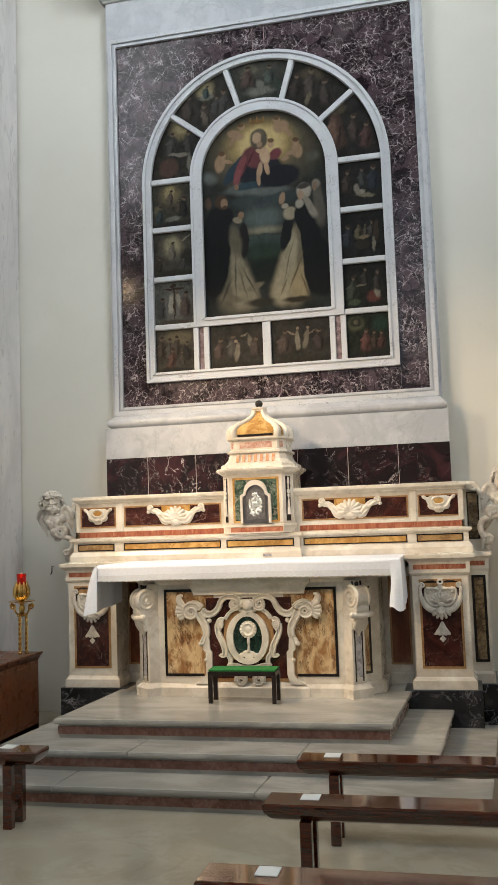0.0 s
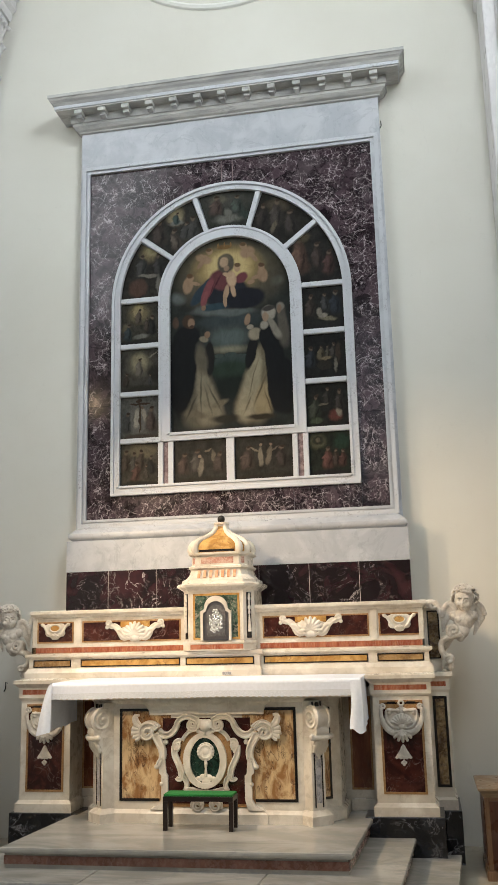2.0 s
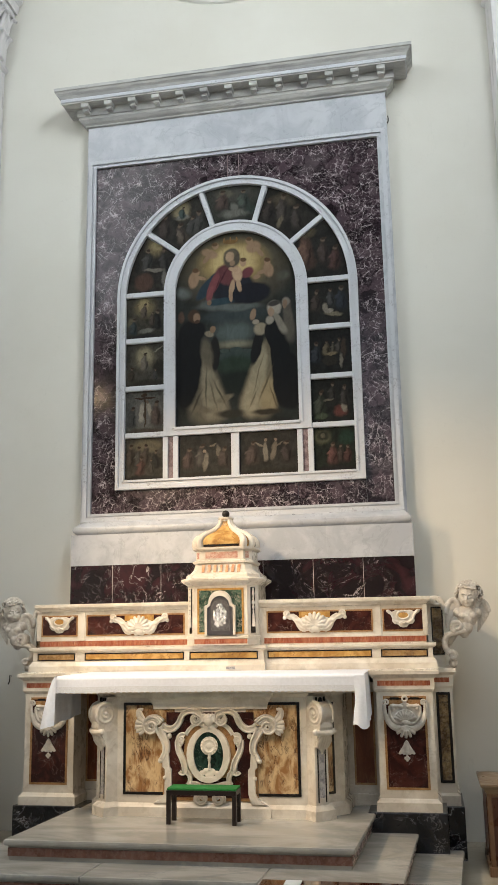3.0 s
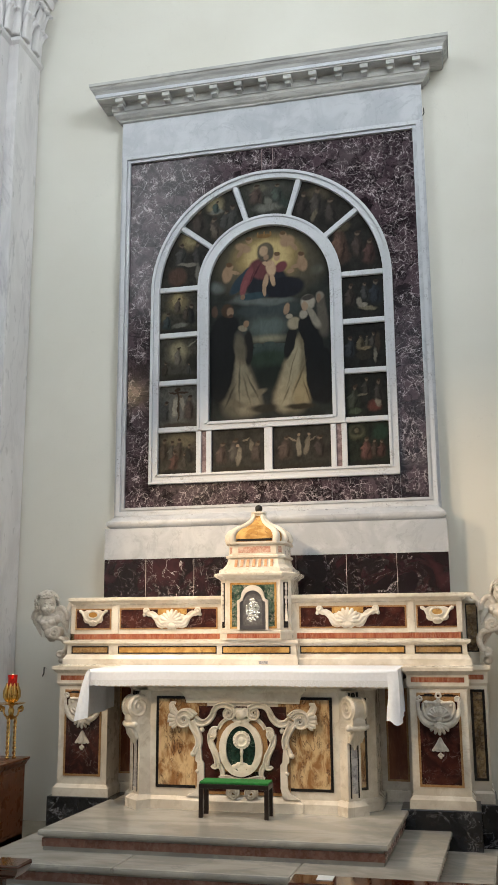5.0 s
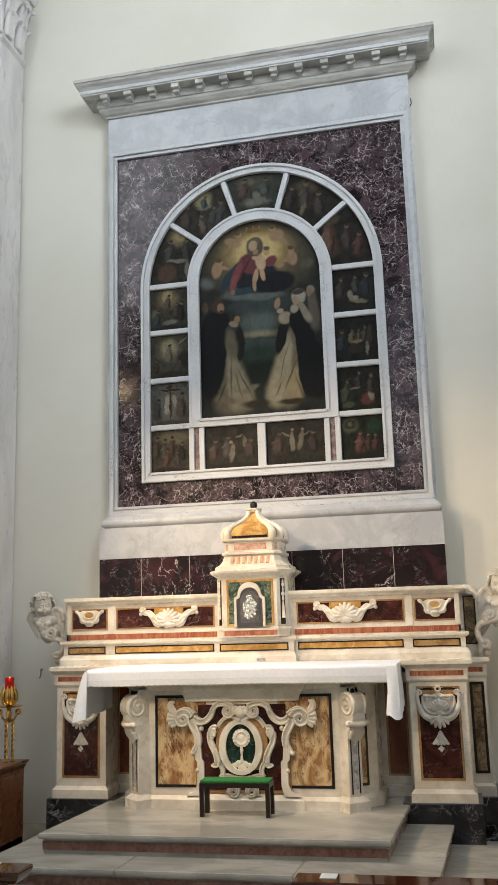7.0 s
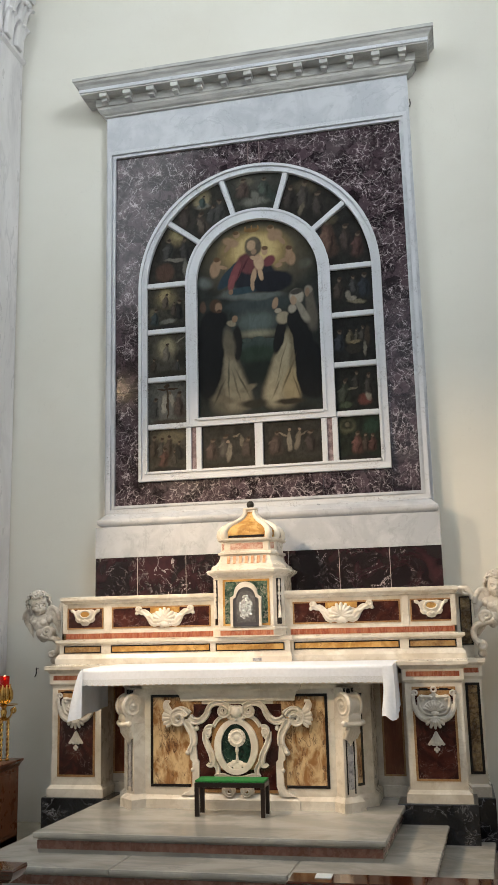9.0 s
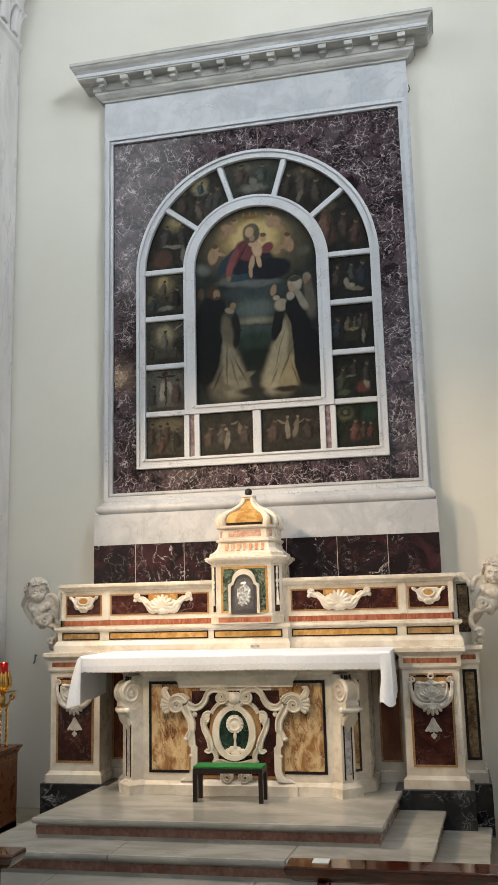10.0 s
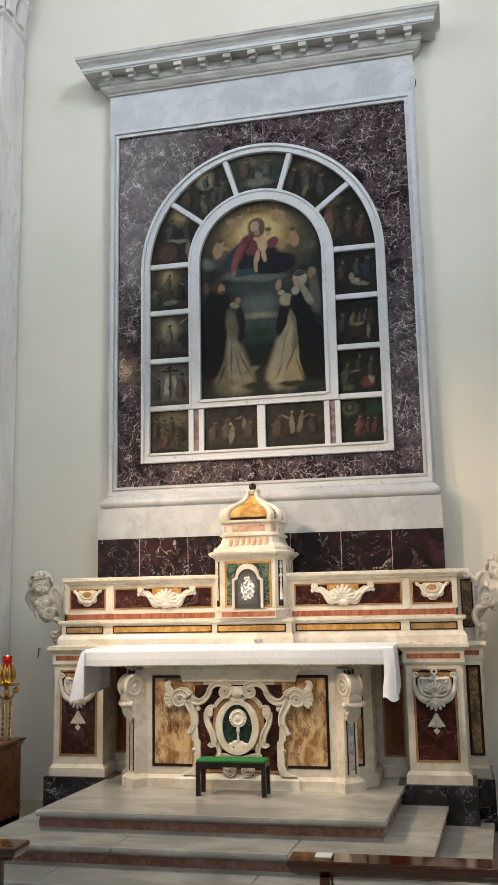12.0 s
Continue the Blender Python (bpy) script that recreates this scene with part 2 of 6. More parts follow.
M_DOORGREY = plain("dark_silver_frame", (0.16, 0.15, 0.16), 0.32, 0.8, 0.15)
M_IRON = plain("dark_iron", (0.03, 0.028, 0.026), 0.5, 0.6)
M_ROSSODARK = marble("reddish_brown_marble", (0.12, 0.030, 0.014), (0.20, 0.065, 0.030), (0.32, 0.16, 0.09), 6.0, 0.02, 0.5, 0.2, stretch=(1, 1, 0.3))
M_GREYINLAY = marble("grey_veined_marble", (0.30, 0.29, 0.30), (0.52, 0.50, 0.50), (0.05, 0.05, 0.06), 14.0, 0.03, 0.7, 0.3)
M_FLUTE = marble("yellow_pink_flute_marble", (0.55, 0.26, 0.12), (0.64, 0.36, 0.20), (0.4, 0.2, 0.1), 12.0, 0.02, 0.4, 0.3)
M_SILVERDARK = plain("dull_silver", (0.24, 0.23, 0.23), 0.35, 0.9, 0.2, 50, 0.5)
M_REDGLASS, _nt, _b = graph("red_glass")
_b.inputs["Base Color"].default_value = (0.42, 0.008, 0.008, 1)
_b.inputs["Roughness"].default_value, _b.inputs["Transmission Weight"].default_value = 0.08, 0.6
_b.inputs["Emission Color"].default_value, _b.inputs["Emission Strength"].default_value = (1, 0.03, 0.01, 1), 0.06
M_BULB, _nt, _b = graph("warm_bulb")
_b.inputs["Emission Color"].default_value, _b.inputs["Emission Strength"].default_value = (1, 0.72, 0.42, 1), 220.0
M_FLAME, _nt, _b = graph("flame")
_b.inputs["Emission Color"].default_value, _b.inputs["Emission Strength"].default_value = (1, 0.55, 0.25, 1), 6.0


# ---- mesh helpers ----
def finish(bm):
    bmesh.ops.recalc_face_normals(bm, faces=bm.faces)
    return bm


# the altar's parts are drawn in units slightly under a metre
UNIT = Matrix.Identity(4)


def link(name, bm, material, parent=None, label="", smooth=None):
    bm.transform(UNIT)
    finish(bm)
    me = bpy.data.meshes.new(name)
    bm.to_mesh(me)
    bm.free()
    if material:
        me.materials.append(material)
    if smooth is not None:
        me.polygons.foreach_set("use_smooth", [True] * len(me.polygons))
        me.set_sharp_from_angle(angle=radians(smooth))
    ob = new(name, me)
    if parent:
        ob.parent = parent
    if label:
        ob["label"] = label
    return ob


def part(name, bm, material, parent, label="", smooth=None):
    return link(name, bm, material, parent, label, smooth)


def thing(name, label, category, group="", at=(0, 0, 0)):
    ob = new(name)
    ob.location = at
    return tagged(ob, label, category, group)


def setting(name, bm, material, label="", category="", smooth=None):
    return tagged(link(name, bm, material, None, "", smooth), label, category, "", "structure")


def box(bm, x0, x1, y0, y1, z0, z1, bevel=0.0):
    g = bmesh.ops.create_cube(bm, size=1.0, matrix=Matrix.Translation(((x0 + x1) / 2, (y0 + y1) / 2, (z0 + z1) / 2)) @ Matrix.Diagonal((abs(x1 - x0), abs(y1 - y0), abs(z1 - z0), 1)))
    if bevel:
        edges = list({e for v in g["verts"] for e in v.link_edges})
        bmesh.ops.bevel(bm, geom=edges, offset=bevel, segments=2, profile=0.6, affect="EDGES")
    return bm


def a_box(x0, x1, y0, y1, z0, z1, bevel=0.0):
    return box(bmesh.new(), x0, x1, y0, y1, z0, z1, bevel)


def offset_line(foot, d):
    """An open line of plan points, pushed outwards by d with mitred corners; it runs from the back left round the front to the back right."""
    p = [Vector(q) for q in foot]
    out = []
    for i, q in enumerate(p):
        ns = []
        if i > 0:
            e = (q - p[i - 1]).normalized()
            ns.append(Vector((e.y, -e.x)))
        if i < len(p) - 1:
            e = (p[i + 1] - q).normalized()
            ns.append(Vector((e.y, -e.x)))
        n = sum(ns, Vector((0, 0)))
        n.normalize()
        k = max(0.3, n.dot(ns[0]))
        out.append(q + n * (d / k))
    return out


def moulded(foot, profile, bm=None):
    """A solid on a plan line whose side follows a profile of (outward step, height)."""
    bm = bm or bmesh.new()
    rings = []
    for d, z in profile:
        rings.append([bm.verts.new((q.x, q.y, z)) for q in offset_line(foot, d)])
    n = len(foot)
    for a, b in zip(rings, rings[1:]):
        for i in range(n):
            j = (i + 1) % n
            bm.faces.new((a[i], a[j], b[j], b[i]))
    bm.faces.new(rings[0])
    bm.faces.new(rings[-1])
    return bm


def foot3(x0, x1, yf, yb):
    return [(x0, yb), (x0, yf), (x1, yf), (x1, yb)]


def prism(bm, pts, y0, y1, hole=None):
    """A plate in the x-z plane with an outline, from y0 to y1."""
    a = [bm.verts.new((x, y0, z)) for x, z in pts]
    b = [bm.verts.new((x, y1, z)) for x, z in pts]
    n = len(pts)
    for i in range(n):
        j = (i + 1) % n
        bm.faces.new((a[i], a[j], b[j], b[i]))
    bm.faces.new(a)
    bm.faces.new(b)
    return bm


def ring_plate(bm, outer, inner, y0, y1, closed=True):
    """A flat band between two outlines with as many points, from y0 to y1."""
    n = len(outer)
    vs = [[bm.verts.new((x, y, z)) for x, z in line] for line in (outer, inner) for y in (y0, y1)]
    for i in range(n if closed else n - 1):
        j = (i + 1) % n
        of, ob_, jf, jb = vs[0], vs[1], vs[2], vs[3]
        bm.faces.new((of[i], of[j], jf[j], jf[i]))
        bm.faces.new((ob_[i], ob_[j], jb[j], jb[i]))
        bm.faces.new((of[i], of[j], ob_[j], ob_[i]))
        bm.faces.new((jf[i], jf[j], jb[j], jb[i]))
    if not closed:
        for i in (0, n - 1):
            bm.faces.new((vs[0][i], vs[1][i], vs[3][i], vs[2][i]))
    return bm


BAND = ((-1.1, 0.9), (-1.1, -0.75), (-0.82, -1.0), (-0.58, -0.95), (-0.42, -0.45), (0.42, -0.45), (0.58, -0.95), (0.82, -1.0), (1.1, -0.75), (1.1, 0.9))


def sweep(bm, pts, radii, seg=8, flat=1.0, band=False):
    """A round bar along a line of 3D points; flat squeezes it in y. band: a carved ribbon with a sunk middle instead."""
    pts = [Vector(p) for p in pts]
    rings = []
    for i, p in enumerate(pts):
        t = (pts[min(i + 1, len(pts) - 1)] - pts[max(i - 1, 0)]).normalized()
        side = Vector((0, 1, 0)) - t * t.y
        side = side.normalized() if side.length > 1e-4 else Vector((1, 0, 0))
        up = t.cross(side)
        r = radii[i] if isinstance(radii, (list, tuple)) else radii
        if band:
            rings.append([bm.verts.new(p + up * (u * r) + side * (v * r)) for u, v in BAND])
            continue
        rings.append([bm.verts.new(p + side * (math.cos(2 * math.pi * k / seg) * r * flat) + up * (math.sin(2 * math.pi * k / seg) * r)) for k in range(seg)])
    seg = len(rings[0])
    for a, b in zip(rings, rings[1:]):
        for k in range(seg):
            bm.faces.new((a[k], a[(k + 1) % seg], b[(k + 1) % seg], b[k]))
    bm.faces.new(rings[0])
    bm.faces.new(rings[-1])
    return bm


def melt(ob, voxel, passes=3):
    """Fuse the lumps of a carving into one worn surface."""
    m = ob.modifiers.new("fuse", "REMESH")
    m.mode, m.voxel_size, m.use_smooth_shade = "VOXEL", voxel, True
    if passes:
        m = ob.modifiers.new("worn", "SMOOTH")
        m.factor, m.iterations = 0.5, passes
    return ob


def curl(cx, cz, r0, r1, a0, turns, y, n=26):
    """A spiral in the x-z plane, from radius r0 at the angle a0 (degrees) inwards."""
    return [(cx + (r0 + (r1 - r0) * i / n) * math.cos(radians(a0) + turns * 2 * math.pi * i / n), y, cz + (r0 + (r1 - r0) * i / n) * math.sin(radians(a0) + turns * 2 * math.pi * i / n)) for i in range(n + 1)]


def bow(p0, p1, p2, p3, y, n=14):
    out = []
    for i in range(n + 1):
        t = i / n
        w = ((1 - t) ** 3, 3 * t * (1 - t) ** 2, 3 * t * t * (1 - t), t ** 3)
        out.append((sum(k * p[0] for k, p in zip(w, (p0, p1, p2, p3))), y, sum(k * p[1] for k, p in zip(w, (p0, p1, p2, p3)))))
    return out


def taper(n, r0, r1):
    return [r0 + (r1 - r0) * i / max(1, n - 1) for i in range(n)]


def ball(bm, c, r, u=12, v=8, turn=None):
    r = r if isinstance(r, (tuple, list)) else (r, r, r)
    m = Matrix.Translation(c) @ (turn or Matrix()) @ Matrix.Diagonal((*r, 1))
    bmesh.ops.create_uvsphere(bm, u_segments=u, v_segments=v, radius=1.0, matrix=m)
    return bm


def turned(bm, cx, cy, prof, seg=16):
    """A body of revolution round an upright axis; prof: (radius, height)."""
    rings = [[bm.verts.new((cx + r * math.cos(2 * math.pi * k / seg), cy + r * math.sin(2 * math.pi * k / seg), z)) for k in range(seg)] for r, z in prof]
    for a, b in zip(rings, rings[1:]):
        for k in range(seg):
            bm.faces.new((a[k], a[(k + 1) % seg], b[(k + 1) % seg], b[k]))
    bm.faces.new(rings[0])
    bm.faces.new(rings[-1])
    return bm


def flip(bm, cx):
    """Mirror a mesh across the upright plane x = cx."""
    for v in bm.verts:
        v.co.x = 2 * cx - v.co.x
    return bm


# ---- the large structure ----
setting("floor", a_box(-3.8, 3.8, -15.5, 0.5, -0.2, 0.0), M_FLOOR, "polished beige marble floor with soft reflections", "floor")
# end wall behind the altar
setting("wall_north", a_box(-3.8, 3.8, 0.10, 0.50, 0.0, 13.0), M_WALL, "plain cream plastered wall behind the altar", "wall")


def window_wall(name, x0, x1):
    bm = bmesh.new()
    for y0, y1, z0, z1 in ((-15.5, -6.5, 0, 13), (-4.1, 0.10, 0, 13), (-6.5, -4.1, 0, 7.2), (-6.5, -4.1, 11.4, 13)):
        box(bm, x0, x1, y0, y1, z0, z1)
    return setting(name, bm, M_WALL, "cream plastered side wall with a high window", "wall")


window_wall("wall_west", -3.8, -3.35)
window_wall("wall_east", 3.35, 3.8)
# unseen end wall; its opening is made up for the fill lamp
bm = bmesh.new()
for x0, x1, z0, z1 in ((-3.8, -2.1, 0, 13), (2.1, 3.8, 0, 13), (-2.1, 2.1, 0, 5.4), (-2.1, 2.1, 10.6, 13)):
    box(bm, x0, x1, -15.5, -15.0, z0, z1)
setting("wall_south", bm, M_WALL, "unseen cream plastered wall with an added opening for the fill lamp", "wall")
setting("ceiling", a_box(-3.8, 3.8, -15.5, 0.5, 13.0, 13.3), M_CEIL, "plain white plastered ceiling", "ceiling")

# round moulding high on the end wall
bm = bmesh.new()
for r, w in ((1.66, 0.04), (1.54, 0.022)):
    pts = [(r * math.cos(a), 0.095, 10.74 + r * math.sin(a)) for a in [2 * math.pi * i / 72 for i in range(73)]]
    sweep(bm, pts, w, 8)
setting("trim_1", bm, M_CEIL, "round pale stone moulding on the upper wall", "moulding", 40)


def pier(name, s):
    """A stepped corner pier with a leafy capital; s is -1 or 1."""
    X = 2.80
    root = tagged(thing(name, "pale grey marble corner pilaster with a carved leafy capital", "pilaster"), kind="structure")
    steps = [(X, -0.46, 0.09), (X + 0.12, -0.66, -0.46), (X + 0.24, -0.95, -0.66)]
    for i, (x, y0, y1) in enumerate(steps):
        part("shaft", a_box(s * x, s * 3.34, y0, y1 + 0.002 * i, 0.32, 8.55, 0.012), M_PIER, root)
        part("pilaster_base", a_box(s * (x - 0.06), s * 3.34, y0 - 0.06, y1 - 0.06 * (i > 0), 0.0, 0.32, 0.02), M_PIER, root)
    foot = [(s * X, 0.09), (s * X, -0.46), (s * (X + 0.12), -0.46), (s * (X + 0.12), -0.66), (s * (X + 0.24), -0.66), (s * (X + 0.24), -0.95), (s * 3.34, -0.95)]
    # the line runs so that its outside faces the room
    line = foot if s > 0 else foot[::-1]
    part("neck_ring", moulded(line, [(0.0, 8.50), (0.035, 8.53), (0.035, 8.57), (0.0, 8.60)]), M_PIER, root)
    part("capital_bell", moulded(line, [(0.0, 8.60), (0.02, 9.0), (0.10, 9.3)]), M_PIER, root)
    part("abacus", moulded(line, [(0.13, 9.30), (0.15, 9.36), (0.15, 9.40), (0.20, 9.44), (0.20, 9.54), (0.26, 9.62), (0.26, 9.72)]), M_PIER, root)
    # leaves and corner volutes
    for fx, fy, nx, ny in ((X, -0.10, -1, 0), (X, -0.36, -1, 0), (X + 0.06, -0.46, 0, -1), (X + 0.12, -0.56, -1, 0), (X + 0.18, -0.66, 0, -1), (X + 0.24, -0.80, -1, 0)):
        for row, (z0, hgt, out) in enumerate(((8.60, 0.36, 0.10), (8.78, 0.46, 0.15))):
            bm = bmesh.new()
            n = 8
            for k in (-1, 0, 1):
                pts, rad = [], []
                for i in range(n + 1):
                    t = i / n
                    o = 0.02 + out * t * t
                    z = z0 + hgt * (t if t < 0.85 else 0.85 - (t - 0.85) * 0.8)
                    u = k * 0.06 * (0.5 + t)
                    pts.append((s * (fx + nx * o + (u if ny else 0)), fy + ny * o + (0 if ny else u), z))
                    rad.append(0.050 * (1 - 0.45 * t))
                sweep(bm, pts, rad, 6)
            melt(part("leaf", bm, M_PIER, root, "", 50), 0.012, 2)
    return root


pier("pilaster_west", -1)
pier("pilaster_east", 1)

# three marble steps; each has a nosed tread, a red band and a white foot in its riser
R = 0.14775
LEAN = 0.055


def leaning(bm):
    """The side edges of the steps run a little off square."""
    for v in bm.verts:
        v.co.x += LEAN * (v.co.y + 1.7)
    return bm


STEPS = [(-1.97, 1.97, -3.0, -0.90), (-1.63, 1.625, -2.645, -0.98), (-1.305, 1.285, -2.30, -0.72)]
for i, (x0, x1, yf, yb) in enumerate(STEPS):
    z0, z1 = i * R, (i + 1) * R
    root = setting("step_%d" % (i + 1), leaning(a_box(x0 + 0.035, x1 - 0.035, yf + 0.035, yb, z0, z1 - 0.042)), M_STEP, "grey-white marble altar step with a red marble band", "step")
    cuts = [(0.0, 0.26, 0.62, 1.0), (0.0, 0.33, 0.71, 1.0), (0.0, 1.0)][i]
    for a, b in zip(cuts, cuts[1:]):
        xa, xb = x0 + (x1 - x0) * a + 0.001, x0 + (x1 - x0) * b - 0.001
        part("tread_slab", leaning(a_box(xa, xb, yf, yb, z1 - 0.042, z1, 0.015)), M_STEP, root)
        part("red_band", leaning(a_box(xa + 0.03 * (a == 0), xb - 0.03 * (b == 1), yf + 0.027, yf + 0.036, z0 + 0.030, z0 + 0.088)), M_PINKBROWN, root, "dull red marble band")
    for x, d in ((x0, 1), (x1, -1)):
        part("red_band", leaning(a_box(x + 0.027 * d, x + 0.036 * d, yf + 0.03, yb, z0 + 0.030, z0 + 0.088)), M_PINKBROWN, root, "dull red marble band")


def rect(x0, x1, z0, z1):
    return [(x0, z0), (x1, z0), (x1, z1), (x0, z1)]


# ---- the marble wall frame round the paintings ----
ZC = 5.48
frame_wall = thing("marble_altarpiece_frame", "tall pale grey marble frame with a cornice, set with violet breccia", "altarpiece frame")
# carcass and backing
part("backing", a_box(-1.684, 1.684, 0.02, 0.099, 2.2, 7.62), M_FRAME, frame_wall)
for x0, x1, z0, z1 in ((-1.686, -1.655, 3.10, 7.155), (1.655, 1.686, 3.10, 7.155), (-1.686, 1.686, 7.155, 7.60)):
    part("frame_slab", a_box(x0, x1, -0.012, 0.03, z0 if z0 > 5 else 3.03, z1, 0.004), M_FRAME, frame_wall)
# raised moulding round the breccia field
for o, w, d in ((1.657, 0.042, 0.040), (1.615, 0.016, 0.020), (1.599, 0.026, 0.030)):
    e = 1.657 - o
    part("moulding", ring_plate(bmesh.new(), rect(-o, o, 3.053 + e, 7.152 - e), rect(-o + w, o - w, 3.053 + e + w, 7.152 - e - w), -d, 0.03), M_GRID if d > 0.03 else M_FRAME, frame_wall)
part("ledge", moulded(foot3(-1.68, 1.68, -0.085, 0.09), [(0.0, 2.912), (0.02, 2.925), (0.04, 2.945), (0.045, 2.965), (0.04, 2.985), (0.022, 2.998), (0.0, 3.02), (-0.03, 3.045), (-0.055, 3.058)]), M_FRAME, frame_wall, "", 40)
for x0, x1 in ((-1.738, -0.93), (-0.9295, 0.90), (0.9005, 1.73)):
    part("frame_block", a_box(x0, x1, -0.12, 0.09, 2.597, 2.912), M_FRAME, frame_wall)
# cornice
cornice = part("cornice", moulded(foot3(-1.69, 1.69, -0.02, 0.09), [(0.0, 7.585), (0.015, 7.59), (0.02, 7.605), (0.045, 7.62), (0.075, 7.655), (0.08, 7.68), (0.095, 7.685), (0.095, 7.775), (0.225, 7.777), (0.225, 7.80), (0.232, 7.806), (0.232, 7.832), (0.240, 7.836), (0.252, 7.862), (0.275, 7.885), (0.285, 7.905), (0.298, 7.91), (0.298, 7.945), (0.28, 7.95)]), M_CORNICE, frame_wall, "grey stone cornice")
part("white_fillet", moulded(foot3(-1.69, 1.69, -0.02, 0.09), [(0.226, 7.793), (0.238, 7.795), (0.238, 7.833), (0.226, 7.835)]), M_GRID, cornice, "pale painted fillet")
for i in range(13):
    x = -1.655 + 3.31 * i / 12
    part("dentil", a_box(x - 0.043, x + 0.043, -0.236, -0.112, 7.728, 7.7755, 0.005), M_CORNICE, cornice)
    part("dentil", a_box(x - 0.032, x + 0.032, -0.195, -0.112, 7.692, 7.7285, 0.008), M_CORNICE, cornice)


def arch_line(half, zc, zb, n=40):
    """An arched outline: up the left, round the top, down the right."""
    pts = [(-half, zb)]
    pts += [(-half * math.cos(math.pi * i / n), zc + half * math.sin(math.pi * i / n)) for i in range(n + 1)]
    pts.append((half, zb))
    return pts


# violet breccia field: slabs left, right, below and two spandrels round the arch
HO = 1.302
for x0, x1, z0, z1 in ((-1.573, -HO, 3.141, 4.35), (-1.573, -HO, 4.352, ZC), (HO, 1.573, 3.141, 4.10), (HO, 1.573, 4.102, ZC), (-HO, -0.35, 3.141, 3.385), (-0.348, 0.62, 3.141, 3.385), (0.622, HO, 3.141, 3.385)):
    part("breccia_slab", a_box(x0 + 0.001, x1 - 0.001, 0.0, 0.021, z0 + 0.001, z1 - 0.001), M_VIOLET, frame_wall, "violet breccia with white veins")
for s in (-1, 1):
    arc = [(s * HO * math.cos(math.pi / 2 * i / 24), ZC + HO * math.sin(math.pi / 2 * i / 24)) for i in range(25)]
    gap = 0.06
    arc = [p for p in arc if abs(p[0]) > gap] + [(s * gap, ZC + math.sqrt(HO * HO - gap * gap))]
    part("breccia_slab", prism(bmesh.new(), [(s * 1.572, ZC + 0.001)] + arc + [(s * gap, 7.075), (s * 1.572, 7.075)], 0.0, 0.021), M_VIOLET, frame_wall, "violet breccia with white veins")
part("keystone", a_box(-0.058, 0.058, -0.004, 0.021, ZC + HO - 0.002, 7.075), M_VIOLET, frame_wall, "violet breccia keystone")
for x in (-0.066, 0.058):
    part("joint", a_box(x, x + 0.008, -0.005, 0.0205, ZC + HO - 0.002, 7.075), M_PINKGREY, frame_wall, "pale mortar joint")

# dark red slabs under the frame
for x0, x1 in ((-1.738, -1.288), (-1.288, -0.778), (-0.778, 0.263), (0.263, 0.758), (0.758, 1.242), (1.242, 1.73)):
    part("dark_slab", a_box(x0 + 0.0015, x1 - 0.0015, -0.116, 0.09, 2.0, 2.596, 0.002), M_DARKRED, frame_wall, "dark red-black marble with white veins")

for x in (-1.288, -0.778, 0.263, 0.758, 1.242):
    part("joint", a_box(x - 0.0022, x + 0.0022, -0.1165, 0.0, 2.002, 2.595), M_JOINT, frame_wall, "pale mortar joint")

# the white grid: an outer arch, an inner arch, rails and rays
grid = part("grid_frame", ring_plate(bmesh.new(), arch_line(HO, ZC, 3.375), arch_line(1.209, ZC, 3.476), -0.025, 0.02, False), M_GRID, frame_wall)
part("grid_bead", ring_plate(bmesh.new(), arch_line(HO, ZC, 3.375), arch_line(HO - 0.030, ZC, 3.402), -0.045, -0.024, False), M_GRID, frame_wall)
part("grid_rail", a_box(-HO, HO, -0.026, 0.02, 3.375, 3.476, 0.003), M_GRID, frame_wall)
part("grid_bead", a_box(-HO, HO, -0.046, -0.025, 3.375, 3.402, 0.003), M_GRID, frame_wall)
part("grid_frame", ring_plate(bmesh.new(), arch_line(0.778, ZC + 0.01, 3.915), arch_line(0.654, ZC + 0.01, 4.012), -0.030, 0.02, False), M_GRID, frame_wall)
part("grid_bead", ring_plate(bmesh.new(), arch_line(0.690, ZC + 0.01, 3.99), arch_line(0.654, ZC + 0.01, 4.012), -0.046, -0.029, False), M_GRID, frame_wall)
part("grid_rail", a_box(-0.778, 0.778, -0.031, 0.02, 3.925, 4.012, 0.003), M_GRID, frame_wall)
part("grid_bead", ring_plate(bmesh.new(), arch_line(1.235, ZC, 3.452), arch_line(1.209, ZC, 3.476), -0.040, -0.024, False), M_GRID, frame_wall)
part("grid_bead", ring_plate(bmesh.new(), arch_line(0.778, ZC + 0.01, 3.915), arch_line(0.752, ZC + 0.01, 3.94), -0.040, -0.029, False), M_GRID, frame_wall)
part("grid_bead", a_box(-1.207, 1.207, -0.040, -0.024, 3.452, 3.477, 0.003), M_GRID, frame_wall)
part("grid_bead", a_box(-0.66, 0.66, -0.046, -0.029, 3.982, 4.012, 0.003), M_GRID, frame_wall)
RAILS = (5.51, 4.991, 4.461, 3.951)
for s in (-1, 1):
    for z in RAILS:
        part("grid_rail", a_box(s * 0.776, s * 1.21, -0.028, 0.02, z - 0.029, z + 0.029, 0.014), M_GRID, frame_wall)
    for x0, x1 in ((0.735, 0.79), (0.625, 0.68)):
        part("grid_stile", a_box(s * x0, s * x1, -0.0275, 0.02, 3.46, 3.92, 0.006), M_GRID, frame_wall)
    part("pink_strip", a_box(s * 0.68, s * 0.735, -0.004, 0.02, 3.46, 3.92), M_PINKGREY, frame_wall, "pinkish grey veined strip")
